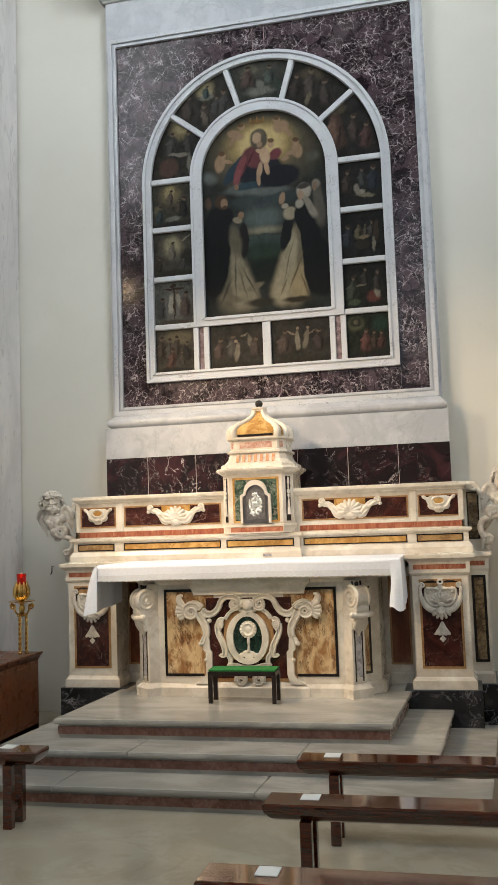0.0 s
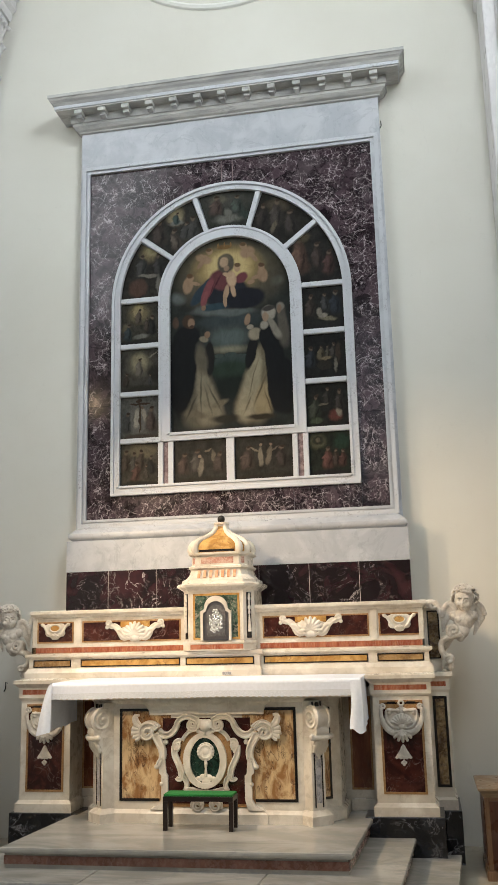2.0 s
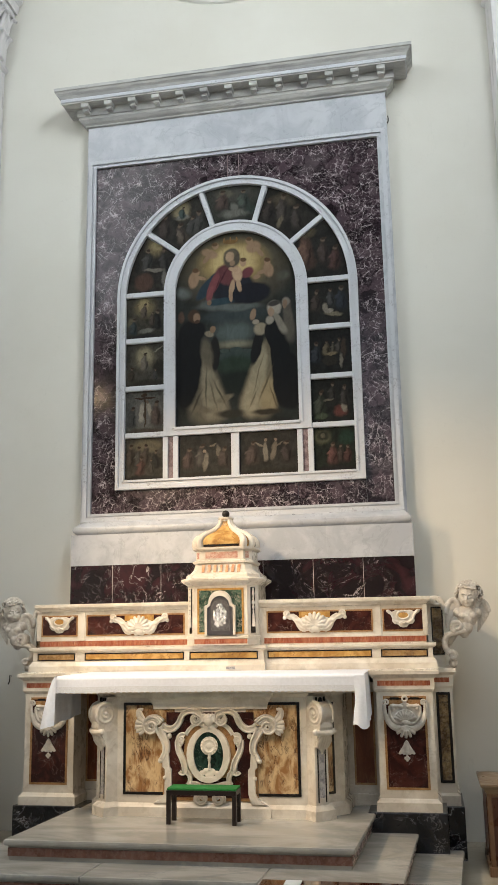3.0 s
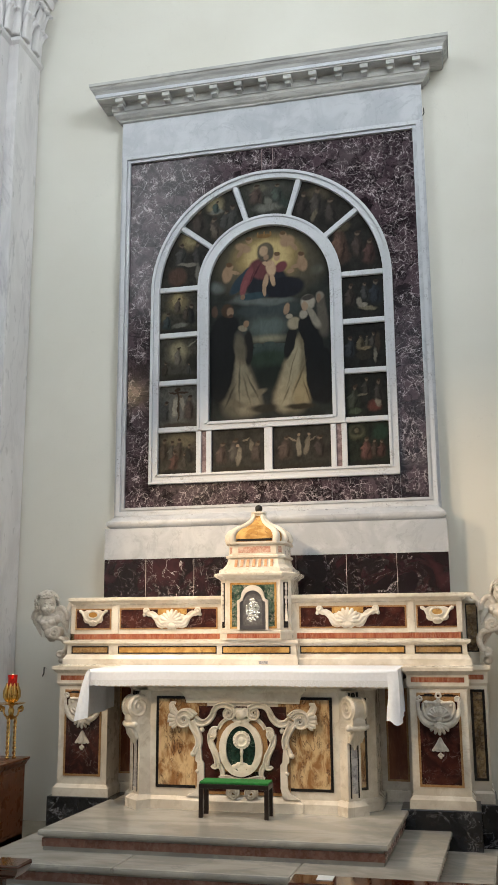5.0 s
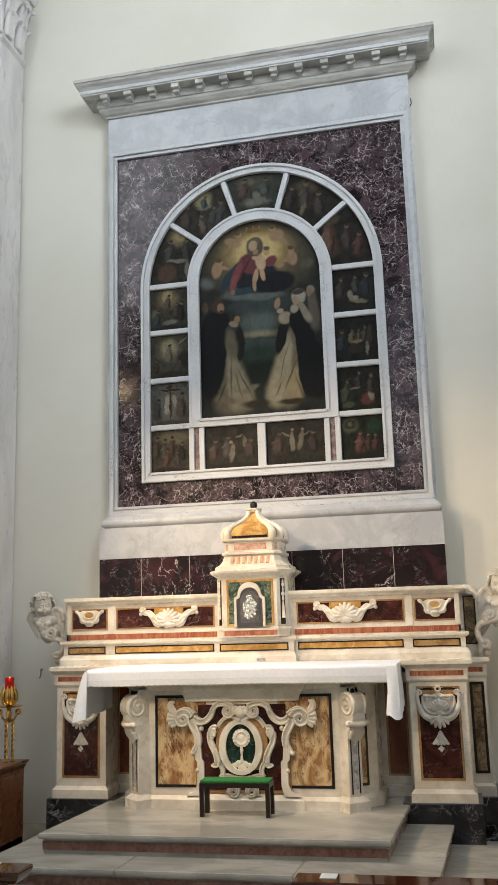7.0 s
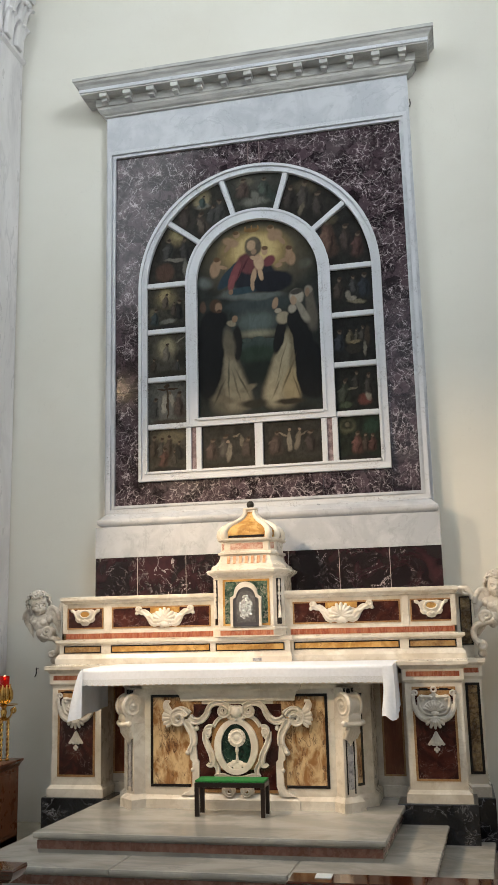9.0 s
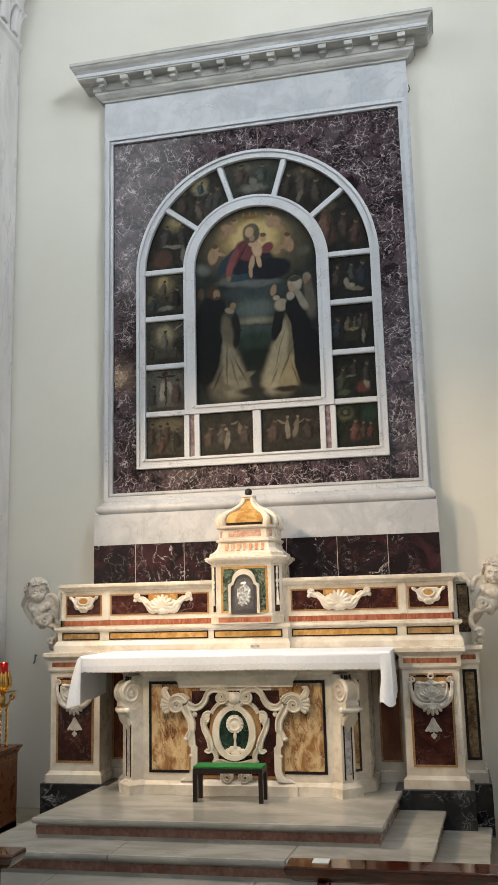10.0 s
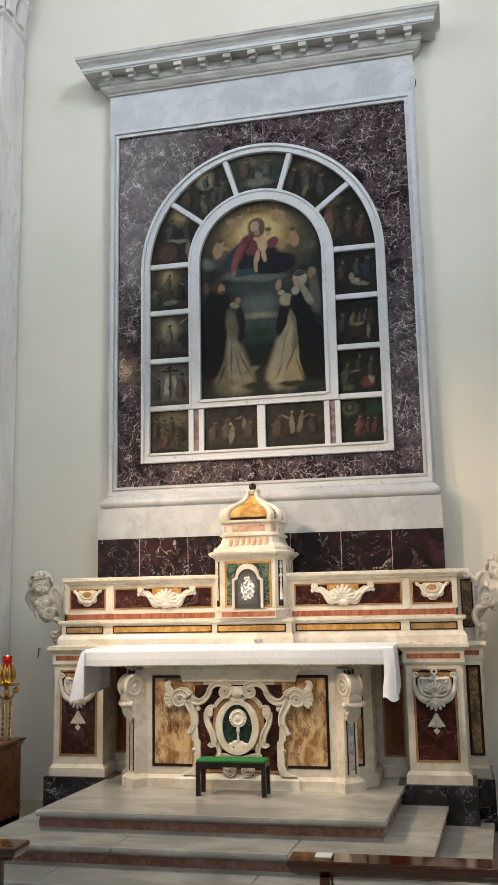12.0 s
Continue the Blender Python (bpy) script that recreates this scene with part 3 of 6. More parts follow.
part("grid_stile", a_box(-0.062, 0.022, -0.0275, 0.02, 3.46, 3.92, 0.006), M_GRID, frame_wall)
for a in (38.0, 73.5, 107.5, 142.5):
    c, s_ = math.cos(radians(a)), math.sin(radians(a))
    bm = a_box(0.76, 1.23, -0.028, 0.02, -0.029, 0.029, 0.014)
    bm.transform(Matrix.Translation((0, 0, ZC)) @ Matrix.Rotation(-radians(a), 4, "Y"))
    part("grid_ray", bm, M_GRID, frame_wall)


# ---- paintings: dark old oil paint with soft shapes, no likenesses ----
def oil(name, base, shapes, cx, cz, sx, sz, grit=0.5, loose=0.07):
    """Old oil paint: soft-edged plain shapes over a dark ground. A shape: middle, half sizes, turn, colour, softness."""
    m, nt, bs = graph(name)
    pos = where(nt)
    warp = node(nt, "ShaderNodeTexNoise", {"Vector": pos, "Scale": 3.2 / sx, "Detail": 3.0}).outputs["Color"]
    off = node(nt, "ShaderNodeVectorMath", {0: warp, 1: (0.5, 0.5, 0.5)}, operation="SUBTRACT").outputs[0]
    off = node(nt, "ShaderNodeVectorMath", {0: off, "Scale": loose * sx}, operation="SCALE").outputs[0]
    p = node(nt, "ShaderNodeVectorMath", {0: pos, 1: off}, operation="ADD").outputs[0]
    col = blend(nt, span(nt, noise_of(nt, pos, 3.0 / sx, 5), 0.35, 0.7), base, tuple(c * 0.45 for c in base))
    for x, z, rx, rz, turn, c, soft, *robe in shapes:
        mp = node(nt, "ShaderNodeMapping", {"Vector": p, "Location": (cx + x * sx, 0, cz + z * sz), "Rotation": (0, radians(turn), 0), "Scale": (rx * sx, 1e6, rz * sz)}, vector_type="TEXTURE").outputs["Vector"]
        if robe:
            # a form that widens towards its foot
            q = node(nt, "ShaderNodeSeparateXYZ", {0: mp}).outputs
            wide = node(nt, "ShaderNodeMapRange", {"Value": q[2], "From Min": -1.0, "From Max": 1.0, "To Min": 1.0, "To Max": robe[0]}).outputs["Result"]
            u4 = calc(nt, "POWER", calc(nt, "ABSOLUTE", calc(nt, "DIVIDE", q[0], wide)), 2.4)
            ln = calc(nt, "POWER", calc(nt, "ADD", u4, calc(nt, "POWER", calc(nt, "ABSOLUTE", q[2]), 3.4)), 0.40)
        else:
            ln = node(nt, "ShaderNodeVectorMath", {0: mp}, operation="LENGTH").outputs["Value"]
        col = blend(nt, span(nt, ln, 1.0 - soft, 1.0 + soft * 0.4, 1.0, 0.0), col, c)
    fold = span(nt, noise_of(nt, node(nt, "ShaderNodeMapping", {"Vector": p, "Scale": (9 / sx, 1, 5 / sx)}).outputs["Vector"], 1.0, 5, 0.65, 0.8), 0.35, 0.7, 0.0, grit)
    dark = node(nt, "ShaderNodeMix", {0: fold}, data_type="RGBA", blend_type="MULTIPLY")
    nt.links.new(col, dark.inputs[6])
    dark.inputs[7].default_value = (0.34, 0.31, 0.29, 1)
    nt.links.new(dark.outputs[2], bs.inputs["Base Color"])
    bs.inputs["Roughness"].default_value = 0.5
    bs.inputs["Specular IOR Level"].default_value = 0.12
    relief(nt, bs, noise_of(nt, pos, 120, 4), 0.15, 0.001)
    return m


def picture(name, pts, material, label, yf=0.004):
    bm = prism(bmesh.new(), pts, yf, 0.019)
    return tagged(link(name, bm, material), label, "painting", "paintings in the marble grid")


SK, CR, BK, RD, BL = (0.25, 0.165, 0.105), (0.44, 0.38, 0.27), (0.007, 0.008, 0.009), (0.105, 0.034, 0.038), (0.020, 0.036, 0.052)
main = [
    # golden glow, clouds, sky and hills
    (0.0, 0.62, 0.98, 0.42, 0, (0.085, 0.072, 0.045), 0.6), (-0.03, 0.68, 0.62, 0.26, 0, (0.27, 0.20, 0.085), 0.45), (-0.02, 0.68, 0.40, 0.20, 0, (0.46, 0.36, 0.17), 0.35),
    (-0.88, 0.40, 0.16, 0.07, 25, (0.10, 0.115, 0.11), 0.7), (0.80, 0.50, 0.12, 0.06, -20, (0.07, 0.07, 0.055), 0.7),
    (-0.02, 0.12, 0.62, 0.10, 0, (0.045, 0.060, 0.062), 0.6), (-0.10, 0.215, 0.55, 0.045, 3, (0.125, 0.145, 0.14), 0.7), (-0.40, 0.27, 0.22, 0.05, -10, (0.13, 0.15, 0.145), 0.7), (0.15, 0.19, 0.25, 0.035, -8, (0.11, 0.13, 0.125), 0.7),
    (-0.02, -0.06, 0.40, 0.13, 0, (0.105, 0.135, 0.13), 0.7), (-0.02, -0.185, 0.36, 0.050, 0, (0.25, 0.235, 0.165), 0.9),
    (0.02, -0.32, 0.44, 0.075, 0, (0.045, 0.066, 0.060), 0.3), (0.00, -0.245, 0.11, 0.028, 0, (0.050, 0.072, 0.066), 0.2), (-0.20, -0.250, 0.09, 0.024, 0, (0.052, 0.074, 0.066), 0.2), (0.20, -0.262, 0.14, 0.024, 0, (0.048, 0.066, 0.062), 0.2), (0.0, -0.40, 0.40, 0.10, 0, (0.028, 0.046, 0.032), 0.5), (0.0, -0.58, 0.36, 0.14, 0, (0.013, 0.018, 0.015), 0.5),
    # small flesh-coloured forms round the glow
    (-0.43, 0.805, 0.16, 0.050, 20, SK, 0.35), (-0.48, 0.745, 0.045, 0.060, 40, SK, 0.35), (-0.33, 0.885, 0.060, 0.042, 0, SK, 0.3), (-0.34, 0.905, 0.055, 0.026, 0, (0.10, 0.06, 0.03), 0.4),
    (0.31, 0.835, 0.13, 0.065, -18, SK, 0.35), (0.42, 0.765, 0.045, 0.060, -35, SK, 0.35), (0.25, 0.905, 0.060, 0.042, 0, SK, 0.3), (0.25, 0.925, 0.055, 0.024, 0, (0.10, 0.06, 0.03), 0.4),
    (-0.70, 0.535, 0.095, 0.095, 8, SK, 0.3), (-0.66, 0.615, 0.060, 0.046, 0, SK, 0.3), (-0.665, 0.638, 0.060, 0.030, 0, (0.09, 0.05, 0.025), 0.4), (-0.58, 0.545, 0.09, 0.022, 20, SK, 0.35),
    (0.56, 0.575, 0.095, 0.085, -10, SK, 0.3), (0.545, 0.655, 0.060, 0.046, 0, SK, 0.3), (0.545, 0.680, 0.060, 0.028, 0, (0.08, 0.045, 0.025), 0.4), (0.46, 0.560, 0.10, 0.022, -12, SK, 0.35),
    (-0.07, 0.915, 0.14, 0.026, 0, (0.15, 0.085, 0.03), 0.3), (-0.18, 0.935, 0.016, 0.026, 12, (0.19, 0.11, 0.04), 0.3), (-0.07, 0.942, 0.016, 0.030, 0, (0.19, 0.11, 0.04), 0.3), (0.04, 0.938, 0.016, 0.028, -12, (0.19, 0.11, 0.04), 0.3),
    # seated robed form
    (-0.44, 0.46, 0.10, 0.20, 42, BL, 0.2), (-0.02, 0.42, 0.46, 0.17, 0, (0.012, 0.014, 0.020), 0.2, 0.6), (-0.24, 0.275, 0.26, 0.042, -4, (0.030, 0.060, 0.078), 0.35), (0.27, 0.34, 0.34, 0.12, -4, (0.008, 0.009, 0.014), 0.2),
    (-0.12, 0.56, 0.23, 0.12, 12, RD, 0.22), (-0.36, 0.47, 0.085, 0.13, 24, (0.15, 0.046, 0.052), 0.25), (-0.43, 0.37, 0.062, 0.090, 8, (0.17, 0.055, 0.06), 0.3), (0.20, 0.565, 0.13, 0.055, -24, (0.12, 0.035, 0.042), 0.3), (0.36, 0.515, 0.07, 0.026, -18, SK, 0.35),
    (-0.05, 0.735, 0.150, 0.115, 4, (0.070, 0.060, 0.044), 0.22), (-0.06, 0.785, 0.120, 0.045, 0, (0.095, 0.080, 0.055), 0.35), (-0.085, 0.745, 0.078, 0.062, 10, (0.34, 0.24, 0.16), 0.3), (-0.05, 0.675, 0.05, 0.035, 0, (0.24, 0.165, 0.11), 0.4),
    (0.035, 0.555, 0.085, 0.095, -8, (0.40, 0.28, 0.185), 0.28), (0.13, 0.672, 0.066, 0.048, 0, (0.33, 0.225, 0.145), 0.28), (0.14, 0.700, 0.066, 0.026, 0, (0.10, 0.06, 0.03), 0.4), (-0.035, 0.605, 0.085, 0.022, 28, (0.36, 0.25, 0.165), 0.35),
    (-0.055, 0.42, 0.048, 0.085, 12, (0.36, 0.25, 0.165), 0.3), (-0.07, 0.325, 0.036, 0.062, -4, (0.32, 0.22, 0.145), 0.3), (0.065, 0.43, 0.045, 0.070, -14, (0.34, 0.235, 0.155), 0.3), (-0.44, 0.275, 0.040, 0.030, 0, SK, 0.3),
    # kneeling forms below: dark cloaks over pale robes
    (-0.50, -0.60, 0.46, 0.40, -4, (0.125, 0.110, 0.078), 0.25, 0.22), (-0.42, -0.64, 0.30, 0.34, -12, (0.265, 0.230, 0.160), 0.35, 0.2), (-0.20, -0.74, 0.17, 0.035, -22, (0.20, 0.175, 0.12), 0.45), (-0.62, -0.83, 0.26, 0.045, 16, (0.15, 0.13, 0.09), 0.5),
    (-0.82, -0.36, 0.25, 0.48, 3, BK, 0.12), (-0.72, -0.02, 0.22, 0.12, -18, BK, 0.2), (-0.35, -0.27, 0.085, 0.19, 0, (0.016, 0.015, 0.014), 0.2), (-0.49, -0.26, 0.110, 0.18, -5, (0.130, 0.114, 0.082), 0.5), (-0.45, -0.06, 0.09, 0.030, 28, (0.26, 0.225, 0.16), 0.35), (-0.39, -0.02, 0.055, 0.042, 25, SK, 0.3),
    (-0.70, 0.145, 0.105, 0.075, 0, (0.055, 0.033, 0.020), 0.3), (-0.655, 0.125, 0.062, 0.052, 0, (0.26, 0.175, 0.115), 0.3), (-0.65, 0.085, 0.05, 0.022, 0, (0.07, 0.04, 0.025), 0.4), (-0.91, 0.14, 0.06, 0.065, 0, (0.10, 0.062, 0.042), 0.4),
    (0.40, -0.56, 0.40, 0.42, 9, (0.19, 0.162, 0.105), 0.22, 0.25), (0.33, -0.58, 0.23, 0.38, 14, (0.36, 0.315, 0.215), 0.35, 0.3), (0.52, -0.72, 0.20, 0.18, 4, (0.33, 0.265, 0.155), 0.45, 0.5), (0.34, -0.23, 0.085, 0.20, 14, (0.012, 0.012, 0.012), 0.22),
    (0.41, -0.05, 0.12, 0.070, -34, (0.33, 0.285, 0.205), 0.3), (0.29, 0.105, 0.052, 0.066, 14, (0.30, 0.205, 0.135), 0.3), (0.33, 0.025, 0.060, 0.030, -10, (0.36, 0.32, 0.25), 0.35),
    (0.74, -0.40, 0.235, 0.50, -7, BK, 0.12, 0.5), (0.58, -0.12, 0.10, 0.14, -16, BK, 0.2), (0.90, -0.60, 0.14, 0.30, 0, BK, 0.2), (0.87, 0.02, 0.11, 0.24, -4, (0.105, 0.094, 0.076), 0.4, 0.7), (0.83, 0.215, 0.075, 0.050, 0, (0.22, 0.20, 0.165), 0.35), (0.815, 0.195, 0.045, 0.050, 0, (0.24, 0.168, 0.115), 0.35),
    (0.64, 0.165, 0.125, 0.080, -6, (0.34, 0.315, 0.265), 0.28), (0.72, 0.01, 0.075, 0.15, -26, (0.26, 0.24, 0.195), 0.4, 0.6), (0.56, 0.040, 0.075, 0.055, 10, (0.33, 0.305, 0.255), 0.35), (0.585, 0.130, 0.056, 0.056, 6, (0.33, 0.235, 0.165), 0.3), (0.64, 0.215, 0.12, 0.028, -8, (0.05, 0.045, 0.04), 0.4),
    # folds in the robes
    (-0.66, -0.76, 0.022, 0.14, 26, (0.05, 0.043, 0.03), 0.9), (-0.28, -0.68, 0.020, 0.15, -26, (0.09, 0.078, 0.054), 0.9), (-0.50, -0.62, 0.018, 0.24, 0, (0.10, 0.088, 0.06), 0.9), (-0.38, -0.70, 0.018, 0.18, -14, (0.14, 0.12, 0.08), 0.9), (-0.10, -0.90, 0.26, 0.05, 0, (0.030, 0.027, 0.020), 0.5),
    (0.36, -0.50, 0.014, 0.24, 15, (0.19, 0.155, 0.10), 0.9), (0.47, -0.62, 0.020, 0.20, 22, (0.12, 0.095, 0.055), 0.9), (0.60, -0.76, 0.020, 0.14, -16, (0.13, 0.10, 0.055), 0.9), (0.27, -0.76, 0.018, 0.12, 24, (0.18, 0.15, 0.095), 0.9), (0.48, -0.90, 0.26, 0.035, 0, (0.035, 0.028, 0.018), 0.5),
    (-0.20, 0.54, 0.020, 0.11, 30, (0.05, 0.012, 0.018), 0.9), (-0.30, 0.46, 0.018, 0.12, 22, (0.07, 0.018, 0.024), 0.9),
]
canvas = picture("painting", arch_line(0.656, ZC + 0.01, 4.010), None, "large dark arched oil painting with a golden glow above")
CUT = 0.05
for sign in (1, -1):
    # shapes below the clouds take a darker factor
    near = [q[:5] + (tuple(c * (0.70 if q[1] < 0.28 else 0.92) for c in q[5]),) + q[6:] for q in main if sign * (q[1] - CUT) > -max(q[3], q[2] * 0.62 * abs(math.sin(radians(q[4]))) + q[3] * 0.9) * 1.15]
    canvas.data.materials.append(oil("oil_upper" if sign > 0 else "oil_lower", (0.020, 0.023, 0.021), near, 0.0, 5.075, 0.65, 1.055, 0.35))
bm = bmesh.new()
bm.from_mesh(canvas.data)
bmesh.ops.bisect_plane(bm, geom=bm.verts[:] + bm.edges[:] + bm.faces[:], plane_co=(0, 0, 5.075 + CUT * 1.055), plane_no=(0, 0, 1))
for f in bm.faces:
    f.material_index = 0 if f.calc_center_median().z > 5.075 + CUT * 1.055 else 1
bm.to_mesh(canvas.data)
bm.free()


def form(x, z, h, c, turn=0, lit=1.5, head=(0.17, 0.125, 0.09)):
    """A dim robed form: a dark robe, its lit side and a pale head."""
    g = sum(c) / 3
    c = tuple(v * 0.65 + g * 0.35 for v in c)
    k = h * 0.72
    return [(x, z, k, h, turn, tuple(v * 0.6 for v in c), 0.5, 0.45), (x - 0.25 * k, z + 0.04 * h, k * 0.5, h * 0.78, turn + 6, tuple(v * lit * 0.85 for v in c), 0.6, 0.5),
            (x + 0.30 * k, z - 0.2 * h, k * 0.14, h * 0.6, turn + 10, tuple(v * 0.3 for v in c), 0.6), (x - 0.45 * k, z + 0.30 * h, k * 0.42, h * 0.13, turn - 35, tuple(v * lit for v in c), 0.6),
            (x + radians(turn) * h * 0.4, z + h * 0.98, h * 0.20, h * 0.22, 0, tuple(v * 0.62 for v in head), 0.6), (x + radians(turn) * h * 0.4 + 0.03, z + h * 1.12, h * 0.22, h * 0.15, 0, (0.03, 0.02, 0.014), 0.5)]


def small_picture(pts, tag, ground, shapes):
    xs, zs = [p[0] for p in pts], [p[1] for p in pts]
    cx, cz, sx, sz = (min(xs) + max(xs)) / 2, (min(zs) + max(zs)) / 2, (max(xs) - min(xs)) / 2, (max(zs) - min(zs)) / 2
    return picture("painting", pts, oil("oil_" + tag, ground, shapes, cx, cz, sx, sz, 0.5, 0.22), "small dark oil painting set in the white grid")


BRN, TEAL, GREY, RUST, PALE, DIM, MOSS = (0.050, 0.034, 0.022), (0.022, 0.036, 0.040), (0.060, 0.060, 0.054), (0.085, 0.032, 0.020), (0.155, 0.138, 0.108), (0.014, 0.013, 0.012), (0.030, 0.038, 0.024)
WEST = [
    ("risen", (0.040, 0.037, 0.028), [(-0.05, 0.50, 0.62, 0.55, 0, (0.12, 0.10, 0.055), 0.6), (-0.10, 0.62, 0.30, 0.36, 0, (0.25, 0.205, 0.11), 0.5), (-0.42, 0.62, 0.20, 0.025, -25, (0.10, 0.07, 0.04), 0.4), (0.28, 0.66, 0.22, 0.025, 25, (0.10, 0.07, 0.04), 0.4)]
     + form(-0.06, 0.30, 0.34, (0.075, 0.052, 0.034), 4) + [(-0.70, -0.20, 0.24, 0.30, 0, (0.10, 0.085, 0.055), 0.6)] + form(-0.62, -0.45, 0.40, TEAL, 10) + form(0.62, -0.20, 0.46, DIM, -4) + form(0.35, -0.10, 0.30, BRN) + [(0.05, -0.62, 0.44, 0.12, -6, (0.125, 0.125, 0.105), 0.5), (0.0, -0.95, 1.1, 0.22, 0, DIM, 0.5)]),
    ("halo", (0.048, 0.045, 0.036), [(-0.02, 0.30, 0.70, 0.66, 0, (0.11, 0.098, 0.068), 0.7), (-0.04, 0.36, 0.44, 0.48, 0, (0.22, 0.195, 0.125), 0.6), (0.66, 0.70, 0.30, 0.05, -35, (0.15, 0.14, 0.11), 0.6), (0.75, -0.20, 0.42, 0.42, 0, (0.018, 0.016, 0.013), 0.4)]
     + form(-0.02, 0.05, 0.42, (0.120, 0.100, 0.072), 0, 1.35, (0.09, 0.065, 0.045)) + form(-0.70, -0.50, 0.30, BRN, 8, 1.0) + form(0.52, -0.55, 0.26, GREY, -10, 0.8) + [(0.0, -0.92, 1.1, 0.26, 0, (0.024, 0.021, 0.016), 0.5)]),
    ("crossbeam", (0.092, 0.090, 0.080), [(0.0, -0.1, 0.9, 0.9, 0, (0.115, 0.110, 0.098), 0.6), (-0.72, -0.10, 0.24, 0.55, 0, (0.060, 0.062, 0.060), 0.5), (0.0, 0.10, 0.055, 0.90, 0, (0.040, 0.026, 0.016), 0.2), (-0.02, 0.66, 0.58, 0.055, 0, (0.034, 0.021, 0.013), 0.15), (-0.02, 0.82, 0.16, 0.11, 0, (0.034, 0.021, 0.013), 0.2)]
     + [(-0.18, -0.02, 0.16, 0.50, 3, (0.27, 0.245, 0.20), 0.35, 0.7), (0.22, 0.12, 0.15, 0.40, -18, (0.23, 0.205, 0.165), 0.4, 0.7), (0.10, 0.47, 0.08, 0.09, 0, (0.10, 0.07, 0.05), 0.4)] + form(0.58, -0.20, 0.56, (0.070, 0.044, 0.032), -3) + form(-0.66, -0.30, 0.46, GREY, 4, 1.0) + [(0.0, -0.95, 1.1, 0.22, 0, (0.050, 0.040, 0.030), 0.5)]),
    ("gathering", (0.052, 0.047, 0.036), [(0.15, 0.62, 0.90, 0.36, 0, (0.115, 0.098, 0.062), 0.6), (0.42, 0.62, 0.22, 0.09, 40, (0.10, 0.086, 0.058), 0.4)]
     + form(-0.70, 0.10, 0.50, BRN, 4) + form(-0.28, 0.00, 0.46, (0.050, 0.046, 0.036), -4) + form(0.06, 0.12, 0.48, BRN, 6) + form(0.62, -0.12, 0.42, DIM, -14) + form(-0.16, -0.42, 0.46, RUST, 12) + form(0.40, -0.42, 0.34, (0.046, 0.038, 0.026), -16) + [(0.0, -0.95, 1.1, 0.20, 0, DIM, 0.5)]),
]
EAST = [
    ("lying", (0.014, 0.014, 0.012), form(-0.62, 0.05, 0.50, (0.040, 0.028, 0.020), 6) + form(0.10, 0.18, 0.42, (0.034, 0.036, 0.036), -6) + form(0.60, 0.12, 0.54, (0.018, 0.024, 0.036), 0, 1.2, (0.16, 0.13, 0.10)) + [(-0.16, -0.26, 0.15, 0.30, -14, (0.17, 0.155, 0.125), 0.4), (0.20, -0.52, 0.46, 0.13, 6, (0.14, 0.125, 0.085), 0.5), (0.02, -0.38, 0.22, 0.10, -24, (0.20, 0.18, 0.15), 0.45), (0.0, -0.92, 1.1, 0.22, 0, DIM, 0.5)]),
    ("board", (0.013, 0.013, 0.012), form(-0.70, -0.10, 0.46, (0.022, 0.028, 0.036), 4) + form(-0.20, 0.08, 0.32, (0.085, 0.066, 0.030), 3) + form(0.12, 0.10, 0.30, (0.060, 0.050, 0.030), 0) + form(0.40, 0.16, 0.32, (0.040, 0.034, 0.026), -4) + [(0.04, -0.10, 0.30, 0.09, 0, (0.15, 0.12, 0.07), 0.5), (-0.06, -0.42, 0.40, 0.24, 0, (0.020, 0.017, 0.013), 0.2), (0.48, -0.45, 0.09, 0.36, 0, (0.13, 0.12, 0.095), 0.5), (0.62, 0.15, 0.14, 0.5, 0, (0.035, 0.025, 0.018), 0.5)]),
    ("kneeling", (0.013, 0.014, 0.012), form(-0.58, -0.20, 0.56, MOSS, 8, 1.6) + form(0.00, 0.30, 0.40, (0.024, 0.022, 0.018)) + form(0.58, 0.10, 0.46, (0.030, 0.026, 0.022), -6) + [(-0.18, 0.02, 0.26, 0.06, -12, (0.10, 0.09, 0.066), 0.5), (0.36, -0.52, 0.36, 0.28, 8, (0.085, 0.030, 0.024), 0.5), (0.54, -0.38, 0.16, 0.22, -22, (0.17, 0.155, 0.125), 0.5), (-0.55, -0.72, 0.34, 0.16, -12, (0.045, 0.060, 0.036), 0.5)]),
    ("garden", (0.014, 0.018, 0.013), [(-0.58, 0.55, 0.46, 0.34, -10, (0.060, 0.062, 0.036), 0.4), (-0.54, 0.62, 0.30, 0.22, -10, (0.020, 0.022, 0.016), 0.4), (0.58, 0.50, 0.42, 0.40, 0, (0.014, 0.030, 0.020), 0.5), (-0.55, 0.62, 0.12, 0.12, 0, (0.085, 0.075, 0.05), 0.5)] + form(-0.10, -0.28, 0.50, (0.100, 0.036, 0.026), 3) + form(0.30, -0.30, 0.40, (0.040, 0.026, 0.018), -5) + form(0.62, -0.28, 0.36, (0.060, 0.022, 0.016), 4) + [(0.0, -0.95, 1.1, 0.24, 0, DIM, 0.5)]),
]
